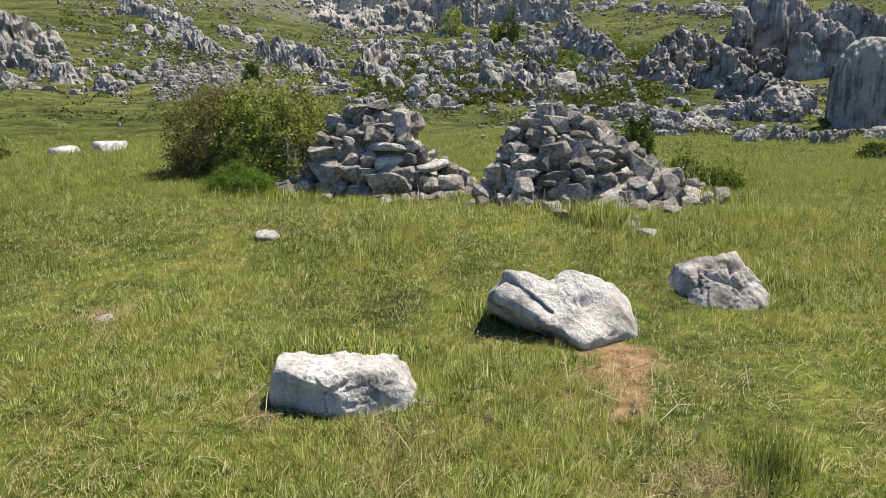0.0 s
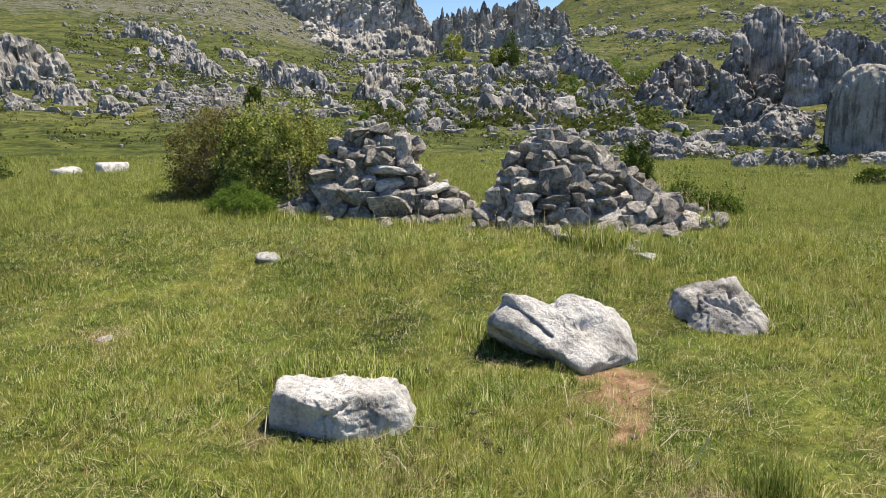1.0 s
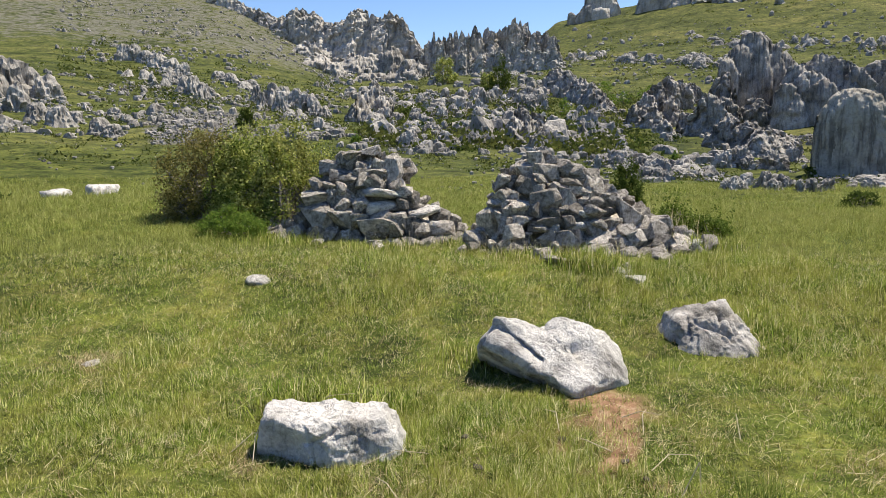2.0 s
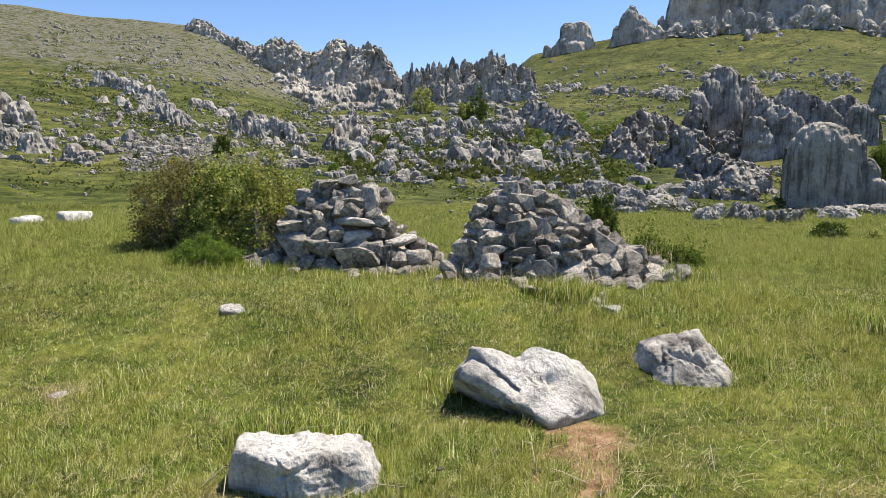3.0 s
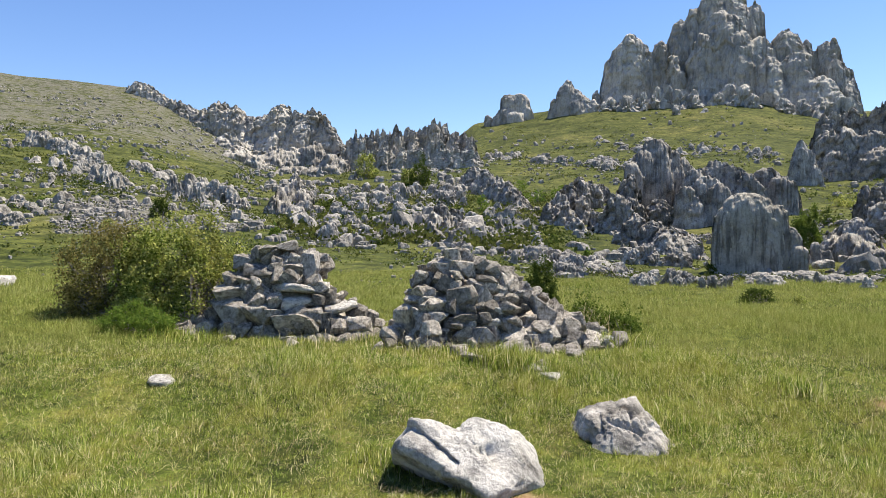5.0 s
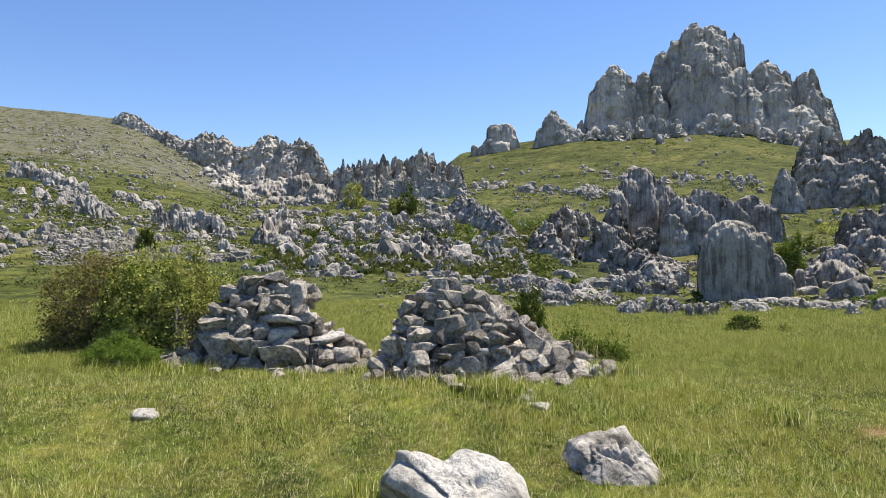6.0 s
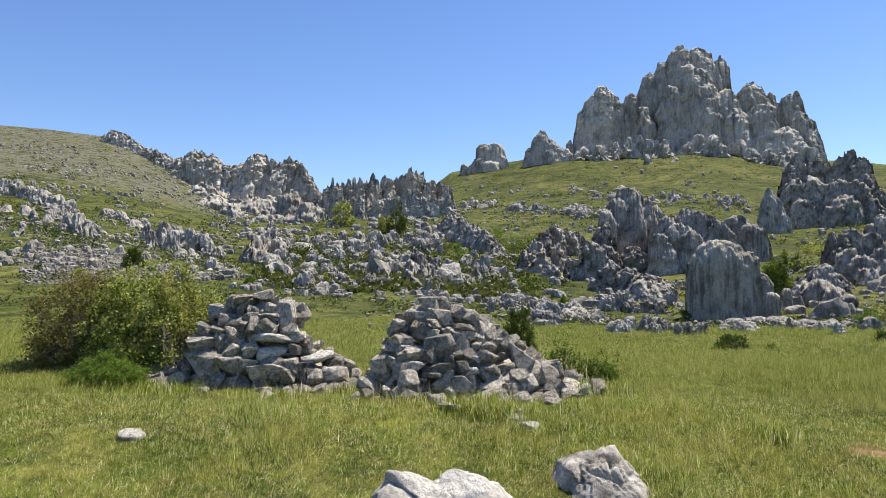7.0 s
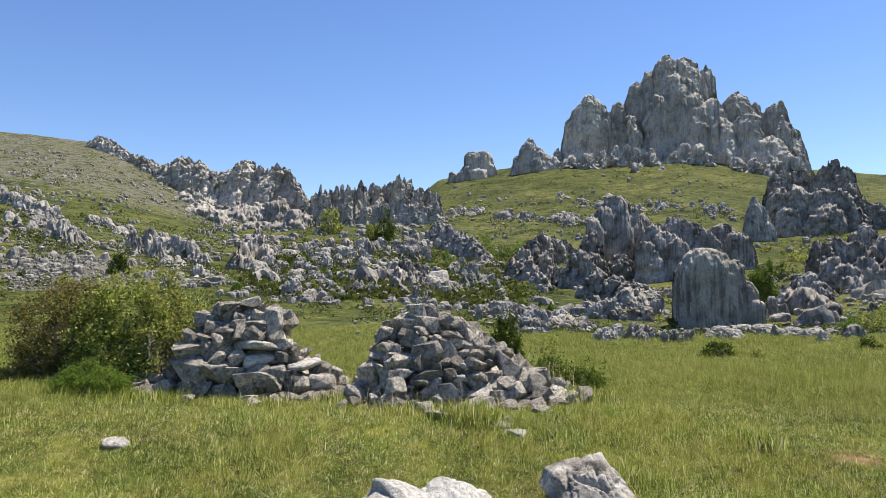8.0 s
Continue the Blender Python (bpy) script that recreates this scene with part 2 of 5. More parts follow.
GRASS = leafy("grass_blades", [(0.0, (0.016, 0.036, 0.005)), (0.25, (0.095, 0.16, 0.025)), (0.66, (0.265, 0.35, 0.066)), (0.86, (0.48, 0.49, 0.18)), (1.0, (0.86, 0.80, 0.52))], (0.36, 0.335, 0.09), 0.45, through=0.3)
MEADOW = leafy("meadow_blades", [(0.0, (0.085, 0.120, 0.022)), (0.4, (0.175, 0.222, 0.048)), (0.8, (0.31, 0.355, 0.105)), (1.0, (0.52, 0.50, 0.22))], (0.33, 0.33, 0.12), 1.6, through=0.3)
SEDGE = leafy("sedge_blades", [(0.0, (0.06, 0.10, 0.02)), (0.7, (0.16, 0.21, 0.05)), (1.0, (0.34, 0.33, 0.12))], None)
STRAW = leafy("dry_straw", [(0.0, (0.55, 0.47, 0.26)), (1.0, (0.74, 0.67, 0.44))], None, through=0.2)
THATCH = leafy("dead_thatch", [(0.0, (0.20, 0.14, 0.07)), (0.6, (0.38, 0.30, 0.17)), (1.0, (0.55, 0.46, 0.28))], None, through=0.15)
SHRUB = leafy("shrub_leaves", [(0.0, (0.05, 0.085, 0.014)), (0.5, (0.30, 0.37, 0.075)), (1.0, (0.64, 0.64, 0.24))], (0.38, 0.32, 0.12), 0.6, through=0.45)
BROWNLEAF = leafy("browning_leaves", [(0.0, (0.06, 0.065, 0.016)), (0.5, (0.21, 0.20, 0.055)), (1.0, (0.46, 0.40, 0.16))], (0.30, 0.23, 0.10), 0.5)
FRESH = leafy("fresh_leaves", [(0.0, (0.12, 0.20, 0.03)), (1.0, (0.24, 0.32, 0.07))], None)
NETTLE = leafy("nettle_leaves", [(0.0, (0.05, 0.085, 0.015)), (0.6, (0.14, 0.20, 0.035)), (1.0, (0.26, 0.32, 0.08))], None)
DARKLEAF = leafy("dark_leaves", [(0.0, (0.05, 0.08, 0.018)), (1.0, (0.13, 0.17, 0.04))], None)
SCRUB = leafy("scrub_leaves", [(0.0, (0.026, 0.045, 0.01)), (0.6, (0.085, 0.12, 0.025)), (1.0, (0.20, 0.22, 0.06))], (0.15, 0.14, 0.05), 9.0)
BARK, bn, bl = material("bark")
bark_tex = node(bn, "ShaderNodeTexNoise", Scale=30.0, Detail=6.0)
bark_col = ramp(bn, [(0.35, (0.12, 0.10, 0.08)), (0.65, (0.38, 0.33, 0.28))])
bark_bsdf = node(bn, "ShaderNodeBsdfPrincipled", Roughness=0.9)
bl.new(bark_tex.outputs[0], bark_col.inputs[0])
bl.new(bark_col.outputs[0], bark_bsdf.inputs["Base Color"])
bl.new(bark_bsdf.outputs[0], bn.new("ShaderNodeOutputMaterial").inputs[0])
# ---- mesh tools ----
def mesh_of(name, verts, faces, mat, smooth_shade=True):
    """A mesh from arrays; faces: one array of equal-sized faces, or a list of such arrays."""
    groups = faces if isinstance(faces, list) else [faces]
    me = bpy.data.meshes.new(name)
    verts = np.asarray(verts, np.float32)
    me.vertices.add(len(verts))
    me.vertices.foreach_set("co", verts.ravel())
    loops = np.concatenate([np.asarray(g, np.int32).ravel() for g in groups])
    sizes = np.concatenate([np.full(len(g), g.shape[1], np.int32) for g in groups])
    me.loops.add(len(loops))
    me.loops.foreach_set("vertex_index", loops)
    me.polygons.add(len(sizes))
    me.polygons.foreach_set("loop_start", np.concatenate([[0], np.cumsum(sizes)[:-1]]).astype(np.int32))
    me.polygons.foreach_set("use_smooth", np.full(len(sizes), smooth_shade, bool))
    me.update(calc_edges=True)
    me.validate()
    me.materials.append(mat)
    return me


def soft_normals(me, rng, up=1.0, stray=0.62):
    """Light the blades of a sward as the surface that they make together."""
    n = rng.normal(0, stray, (len(me.vertices), 3)) + np.array([0, 0, up])
    n /= np.linalg.norm(n, axis=1, keepdims=True)
    me.normals_split_custom_set_from_vertices(n)
    return me


def upward(v, f):
    """Turn every slip so that its face looks up."""
    a, b, c = v[f[:, 0]], v[f[:, 1]], v[f[:, 2]]
    nz = (b[:, 0] - a[:, 0]) * (c[:, 1] - a[:, 1]) - (b[:, 1] - a[:, 1]) * (c[:, 0] - a[:, 0])
    return v, np.where((nz < 0)[:, None], f[:, ::-1], f)


def part(name, me, parent, label=""):
    ob = new(name, me)
    ob.parent = parent
    if label:
        tagged(ob, label)
    return ob


ICO = {}


def ico(level):
    """Directions and triangles of a round net."""
    if level not in ICO:
        bm = bmesh.new()
        bmesh.ops.create_icosphere(bm, subdivisions=level, radius=1)
        bm.verts.ensure_lookup_table()
        u = np.array([v.co[:] for v in bm.verts])
        ICO[level] = (u / np.linalg.norm(u, axis=1, keepdims=True), np.array([[v.index for v in f.verts] for f in bm.faces]))
        bm.free()
    return ICO[level]


def hewn(level, facets, worn=14, rough=0.04, grain=5.0, seed=0, dents=(), cracks=(), chips=0, split=0.0, cells=3.0):
    """A broken stone: the body that the facets (normal, distance) leave, with worn edges, dents, cracks and a pitted skin."""
    u, tri = ico(level)
    total = np.zeros(len(u))
    for n, d in facets:
        n = np.array(n, float)
        n /= np.linalg.norm(n)
        total += (np.maximum(u @ n, 0) / d) ** worn
    r = total ** (-1.0 / worn)
    for way, wide, deep in dents:
        way = np.array(way, float)
        way /= np.linalg.norm(way)
        r -= deep * np.exp(-((np.arccos(np.clip(u @ way, -1, 1)) / wide) ** 2))
    rng = np.random.default_rng(seed + 900)
    for _ in range(chips):
        k = int(rng.integers(len(u)))
        n = u[k] + rng.normal(0, 0.45, 3)
        n /= np.linalg.norm(n)
        d = r[k] * float(n @ u[k]) * rng.uniform(0.955, 0.995)
        if d > 0.3 * r[k]:
            f = u @ n
            cut = np.where(f > 0.05, d / np.maximum(f, 0.05), 9e9)
            near = (u @ u[k]) > 0.9
            r = np.where(near, np.minimum(r, np.maximum(cut, r * 0.94)), r)
    p = u * r[:, None]
    for n, off, wide, deep, side in cracks:
        n, side = np.array(n, float), np.array(side, float)
        n /= np.linalg.norm(n)
        wob = 0.04 * (fbm(p * 9, 3, seed + 7) - 0.5)
        on = smooth(0.72, 0.92, u @ (side / np.linalg.norm(side)))
        r = r - deep * on * np.exp(-(((p @ n - off + wob) / wide) ** 2))
    scale = r.mean()
    p = u * r[:, None]
    q = p / scale
    r = r + rough * scale * ((fbm(q * grain * 0.35, 3, seed + 1) - 0.5) * 2.2 + (ridged(q * grain, 4, seed + 3) - 0.6) * 0.9)
    if split:
        q = q + 0.16 * (fbm(q * 4, 2, seed + 5) - 0.5)[:, None]
        for many, share in ((cells, 1.0), (cells * 2.7, 0.4)):
            block, joint = fracture(q * many + 50, seed + int(many))
            r = r + split * scale * share * (0.6 * block - 0.6 * joint ** 2)
    return u * r[:, None], tri


def chance_facets(rng, flat=0.7, count=11):
    out = []
    for _ in range(count):
        n = rng.normal(size=3)
        n /= np.linalg.norm(n)
        out.append((n, rng.uniform(0.55, 1.0)))
    out += [((0.1, 0.05, 1), flat * rng.uniform(0.55, 0.9)), ((0.05, -0.1, -1), flat * rng.uniform(0.55, 0.9))]
    for s in ((1, 0, 0), (-1, 0, 0), (0, 1, 0), (0, -1, 0)):
        out.append((np.array(s) + rng.normal(size=3) * 0.25, rng.uniform(0.8, 1.05)))
    return out


def broken(rng, flat=0.7, points=15):
    """A sharp-edged field stone: flat breaks with a narrow worn edge. Fits in a box of 2 x 2 x 2 flat."""
    bm = bmesh.new()
    for _ in range(points):
        p = rng.uniform(-1, 1, 3)
        p /= max(np.abs(p).max(), np.linalg.norm(p) * 0.8)
        bm.verts.new((p[0], p[1], p[2] * flat))
    hull = bmesh.ops.convex_hull(bm, input=bm.verts)
    bmesh.ops.delete(bm, geom=list({g for g in hull["geom_interior"] + hull["geom_unused"] if isinstance(g, bmesh.types.BMVert)}), context="VERTS")
    bmesh.ops.dissolve_limit(bm, angle_limit=radians(12), verts=bm.verts, edges=bm.edges)
    bmesh.ops.bevel(bm, geom=list(bm.edges), offset=0.035, segments=1, affect="EDGES", clamp_overlap=True)
    bmesh.ops.triangulate(bm, faces=bm.faces)
    bm.verts.ensure_lookup_table()
    v = np.array([p.co[:] for p in bm.verts])
    t = np.array([[p.index for p in f.verts] for f in bm.faces])
    bm.free()
    return v, t


def fracture(q, seed):
    """Rock split into joint blocks, one block to a unit of q: how far each block stands out (-1 to 1), and how near its joints are (0 to 1)."""
    cell = np.floor(q - 0.5).astype(np.int64)
    best, second = np.full(len(q), 9e9), np.full(len(q), 9e9)
    stand = np.zeros(len(q))
    for dx in (0, 1):
        for dy in (0, 1):
            for dz in (0, 1):
                c = cell + (dx, dy, dz)
                h = (c[:, 0] * 73856093 ^ c[:, 1] * 19349663 ^ c[:, 2] * 83492791 ^ (seed * 2654435 + 977)) & 0x7FFFFFFF
                h = (h ^ (h >> 15)) * 739982445 & 0x7FFFFFFF
                h = (h ^ (h >> 12)) * 695872825 & 0x7FFFFFFF
                r1, r2, r3 = (h & 1023) / 1023, ((h >> 10) & 1023) / 1023, ((h >> 20) & 1023) / 1023
                d = q - c - 0.15 - 0.7 * np.stack([r1, r2, r3], 1)
                far = np.abs(d[:, 0]) ** 1.5 + np.abs(d[:, 1]) ** 1.5 + np.abs(d[:, 2]) ** 1.5
                v = (r3 * 7.3 + r1 * 3.1) % 1 * 2 - 1 + d[:, 0] * (r2 - 0.5) * 2.4 + d[:, 1] * (r1 - 0.5) * 2.4 + d[:, 2] * (r3 - 0.5) * 2.4
                win = far < best
                second = np.where(win, best, np.minimum(second, far))
                stand = np.where(win, v, stand)
                best = np.where(win, far, best)
    return np.clip(stand, -1.2, 1.2), np.clip(1 - (second - best) / 0.22, 0, 1)


def crag(rng, rx, ry, h, level=5, blunt=0.9, steep=0.25, lump=0.22, gully=0.3, flute=0.09, taper=0.42, lean=(0, 0), split=0.1, skin=1.0, worn=10, reeds=17):
    """One body of weathered rock, foot at the origin: steep broken walls, a rounded crown, gullies and karst flutes down its sides."""
    u, tri = ico(level)
    facets = [((0, 0, -1), 0.45), (rng.normal(0, 0.12, 3) + (0, 0, 1), blunt)]
    for k in range(9):
        a = 2 * math.pi * (k + rng.uniform(-0.35, 0.35)) / 9
        facets.append(((math.cos(a), math.sin(a), rng.uniform(-0.05, 0.9) * steep), rng.uniform(0.78, 1.0)))
    for k in range(5):
        a = rng.uniform(0, 2 * math.pi)
        facets.append(((math.cos(a), math.sin(a), rng.uniform(0.5, 1.6)), rng.uniform(0.92, 1.12)))
    total = np.zeros(len(u))
    for n, d in facets:
        n = np.array(n, float)
        n /= np.linalg.norm(n)
        total += (np.maximum(u @ n, 0) / d) ** worn
    p = u * (total ** (-1.0 / worn))[:, None]
    seed = int(rng.integers(1000))
    w = 2 * max(rx, ry)
    p[:, :2] *= (1.12 - taper * np.clip(p[:, 2:], -0.2, 1))
    p = p / np.abs(p).max(0) * np.array([rx, ry, 1])
    p[:, 2] *= h / p[:, 2].max()
    p[:, 0] += lean[0] * np.clip(p[:, 2], 0, None)
    p[:, 1] += lean[1] * np.clip(p[:, 2], 0, None)
    q = p / w + seed
    out = p * np.array([1, 1, (w / (2 * h)) ** 2 * 0.8])
    out /= np.linalg.norm(out, axis=1, keepdims=True) + 1e-9
    d = lump * 1.6 * (fbm(q * np.array([2.2, 2.2, 1.3]), 4, seed) - 0.5)
    g = 1 - np.abs(2 * vnoise(q * np.array([3.4, 3.4, 1.0]), seed + 3) - 1)
    d -= gully * 0.5 * np.clip(g - 0.55, 0, 1) / 0.45
    g = 1 - np.abs(2 * vnoise(q * np.array([8.5, 8.5, 2.2]) + 5, seed + 4) - 1)
    d -= gully * 0.3 * np.clip(g - 0.5, 0, 1) / 0.5
    g = 1 - np.abs(2 * vnoise(q * np.array([reeds, reeds, reeds * 0.07]) + 5, seed + 5) - 1)
    d -= flute * g ** 4 * 0.8 * smooth(-0.1, 0.55, p[:, 2] / h)
    d += skin * 0.14 * (ridged(q * np.array([6, 6, 3.2]), 4, seed + 8) - 0.6) + skin * 0.08 * (fbm(q * 15, 3, seed + 6) - 0.5)
    wob = 0.25 * (fbm(q * 7, 2, seed + 11) - 0.5)[:, None]
    for many, share in ((4.2, 1.0), (10.5, 0.5)):
        block, joint = fracture((q + wob) * np.array([many, many, many * 0.62]) + 50, seed + int(many))
        d += split * share * (0.5 * block - 0.55 * joint ** 2)
    slim = np.clip(np.hypot(p[:, 0] / rx, p[:, 1] / ry), 0.3, 1) * min(1.0, 1.6 * h / w)
    p = p + out * (d * w * slim)[:, None]
    p[:, 2] += h * 0.07 * (fbm(q * np.array([5, 5, 1]), 3, seed + 7) - 0.5) * smooth(0.3, 1.0, p[:, 2] / h)
    return p, tri


def joined(pieces):
    verts, faces, base = [], [], 0
    for v, f in pieces:
        verts.append(v)
        faces.append(f + base)
        base += len(v)
    return np.concatenate(verts), np.concatenate(faces)


def wisps(rng, x, y, z, length, width, lift):
    """Long dry stalks that curl over the turf: ribbons of six bent pieces."""
    n, k = len(x), 7
    turn = rng.uniform(0, 2 * math.pi, n)[:, None] + np.cumsum(rng.normal(0, 0.28, (n, k)) + rng.normal(0, 0.16, (n, 1)), 1)
    step = (length / (k - 1))[:, None]
    px = x[:, None] + np.cumsum(np.cos(turn), 1) * step
    py = y[:, None] + np.cumsum(np.sin(turn), 1) * step
    t = np.linspace(0, 1, k)[None, :]
    pz = ground_z(px.ravel(), py.ravel()).reshape(n, k) + 0.015 + lift[:, None] * np.sin(t * rng.uniform(1.2, 3.1, n)[:, None])
    w = (width / 2)[:, None] * (1 - 0.7 * t)
    sx, sy = -np.sin(turn) * w, np.cos(turn) * w
    v = np.stack([np.stack([px - sx, py - sy, pz], 2), np.stack([px + sx, py + sy, pz + w], 2)], 2).reshape(-1, 3)
    i, j = np.meshgrid(np.arange(n), np.arange(k - 1), indexing="ij")
    a = ((i * k + j) * 2).ravel()
    return upward(v, np.stack([a, a + 1, a + 3, a + 2], 1))


def blades(rng, x, y, z, height, width, lean=0.5, segments=2, way=None):
    """Grass blades: bent, tapered slips. All arguments but rng are arrays."""
    n = len(x)
    a = rng.uniform(0, 2 * math.pi, n)
    b = rng.uniform(0, 2 * math.pi, n) if way is None else way + rng.normal(0, 0.9, n)
    side = np.stack([np.cos(a), np.sin(a), 0 * a], 1) * (width / 2)[:, None]
    bend = np.stack([np.cos(b), np.sin(b), 0 * b], 1) * (height * np.abs(rng.normal(0, lean, n)))[:, None]
    root = np.stack([x, y, z - 0.01], 1)
    up = np.zeros((n, 3))
    up[:, 2] = height
    midp = root + up * 0.55 + bend * 0.3
    tip = root + up * np.clip(1 - 0.25 * (np.linalg.norm(bend, axis=1) / np.maximum(height, 1e-4)) ** 1.2, 0.25, 1)[:, None] + bend
    k = np.arange(n)
    if segments == 2:
        v = np.stack([root - side, root + side, midp - side * 0.8, midp + side * 0.8, tip], 1).reshape(-1, 3)
        f = np.stack([np.stack([k * 5, k * 5 + 1, k * 5 + 3], 1), np.stack([k * 5, k * 5 + 3, k * 5 + 2], 1), np.stack([k * 5 + 2, k * 5 + 3, k * 5 + 4], 1)], 1).reshape(-1, 3)
    else:
        v = np.stack([root - side, root + side, tip], 1).reshape(-1, 3)
        f = np.stack([k * 3, k * 3 + 1, k * 3 + 2], 1)
    return upward(v, f)


def leaves(rng, centre, size, out=None):
    """Small folded leaves at the rows of centre."""
    n = len(centre)
    d = rng.normal(size=(n, 3))
    if out is not None:
        d += out * 1.0
    d /= np.linalg.norm(d, axis=1, keepdims=True)
    e = np.cross(d, rng.normal(size=(n, 3)))
    e /= np.linalg.norm(e, axis=1, keepdims=True)
    s = np.asarray(size).reshape(-1, 1) * np.ones((n, 1))
    v = np.stack([centre - d * s * 0.5, centre + e * s * 0.28, centre + d * s * 0.5, centre - e * s * 0.28], 1).reshape(-1, 3)
    k = np.arange(n) * 4
    return v, np.stack([k, k + 1, k + 2, k + 3], 1)


def stick(a, b, r0, r1, sides=5):
    a, b = np.array(a, float), np.array(b, float)
    w = b - a
    w /= np.linalg.norm(w)
    s = np.cross(w, (0.3, 0.9, 0.1))
    s /= np.linalg.norm(s)
    t = np.cross(w, s)
    th = np.linspace(0, 2 * math.pi, sides, endpoint=False)
    ring = np.cos(th)[:, None] * s + np.sin(th)[:, None] * t
    v = np.concatenate([a + ring * r0, b + ring * r1])
    k = np.arange(sides)
    return v, np.stack([k, (k + 1) % sides, (k + 1) % sides + sides, k + sides], 1)
# ---- the ground: one sheet from the feet to the horizon ----
def bare_patch(x, y):
    """Red earth worn bare in front of the tilted boulder, and a small scrape further off."""
    w = fbm(np.stack([x, y, 0 * x], 1) * 5.0, 3, 31) - 0.5
    d1 = np.minimum(np.hypot((x - 0.56) / 0.36, (y - 4.0) / 0.36), np.hypot((x - 0.49) / 0.24, (y - 3.55) / 0.44)) + w * 2.0
    d2 = np.hypot((x - 4.15) / 0.38, (y - 5.95) / 0.26) + w * 0.9
    d3 = np.hypot((x + 3.0) / 0.22, (y - 4.5) / 0.22) + w * 0.8
    d4 = np.hypot((x + 1.25) / 0.35, (y - 3.1) / 0.22) + w * 1.2
    return np.clip(np.maximum.reduce([1.15 - d1, 0.8 - d2, 0.35 - d3, 0.25 - d4]) * 1.6, 0, 1)


def stony(x, y):
    r, az = np.hypot(x, y), np.degrees(np.arctan2(x, y))
    left_hill = 0.57 * smooth(120, 230, r) * smooth(-8, -17, az)
    scree = 0.75 * smooth(-19.0, -21.5, az) * smooth(-30, -27.5, az) * smooth(42, 48, r) * smooth(86, 70, r)
    field = 0.16 * smooth(42, 55, r) * smooth(125, 100, r) * smooth(-14, -9, az) * smooth(14, 8, az)
    right = 0.22 * smooth(50, 70, r) * smooth(12, 16, az) * smooth(170, 120, r)
    return np.maximum.reduce([left_hill, scree, field, right, 0.2 * smooth(35, 60, r)])


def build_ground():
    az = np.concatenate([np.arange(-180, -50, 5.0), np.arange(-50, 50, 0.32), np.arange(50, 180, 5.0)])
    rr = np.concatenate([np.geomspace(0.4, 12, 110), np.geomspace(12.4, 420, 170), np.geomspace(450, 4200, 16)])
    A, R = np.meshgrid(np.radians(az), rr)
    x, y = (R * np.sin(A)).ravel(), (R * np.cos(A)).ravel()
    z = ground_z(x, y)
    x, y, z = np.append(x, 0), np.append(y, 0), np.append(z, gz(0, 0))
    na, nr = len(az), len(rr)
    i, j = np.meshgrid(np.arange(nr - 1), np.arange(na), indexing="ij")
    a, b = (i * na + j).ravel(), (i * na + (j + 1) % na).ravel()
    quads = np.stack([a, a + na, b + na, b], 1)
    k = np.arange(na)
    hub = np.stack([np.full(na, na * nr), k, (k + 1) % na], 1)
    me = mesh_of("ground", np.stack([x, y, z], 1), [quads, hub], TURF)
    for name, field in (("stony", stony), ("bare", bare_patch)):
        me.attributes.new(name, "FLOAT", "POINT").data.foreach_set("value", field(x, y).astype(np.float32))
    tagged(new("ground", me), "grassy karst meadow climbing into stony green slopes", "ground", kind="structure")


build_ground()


# ---- the great rocks ----
def outcrop(name, label, rows, mat, seed, group="", piece="buttress", wide=1.32, angular=False, **style):
    """Rock bodies grown together, each a part. Rows: bearing, distance, width and height in metres."""
    rng = np.random.default_rng(seed)
    ox, oy, oz = spot(rows[0][0], rows[0][1])
    root = new(name)
    root.location = (ox, oy, oz)
    for az, r, w, h in rows:
        x, y, z = spot(az, r)
        span = 1200 * w / r
        v, t = crag(rng, w * 0.5 * wide, w * rng.uniform(0.42, 0.6) * wide, h, 6 if span > 150 else 5 if span > 60 else 4 if span > 18 else 3, **style)
        ob = part(piece, mesh_of(piece, v, t, mat, not angular), root)
        ob.location = (x - ox, y - oy, z - oz)
        ob.rotation_euler = (0, 0, radians(-az))
    return tagged(root, label, "rock", group)


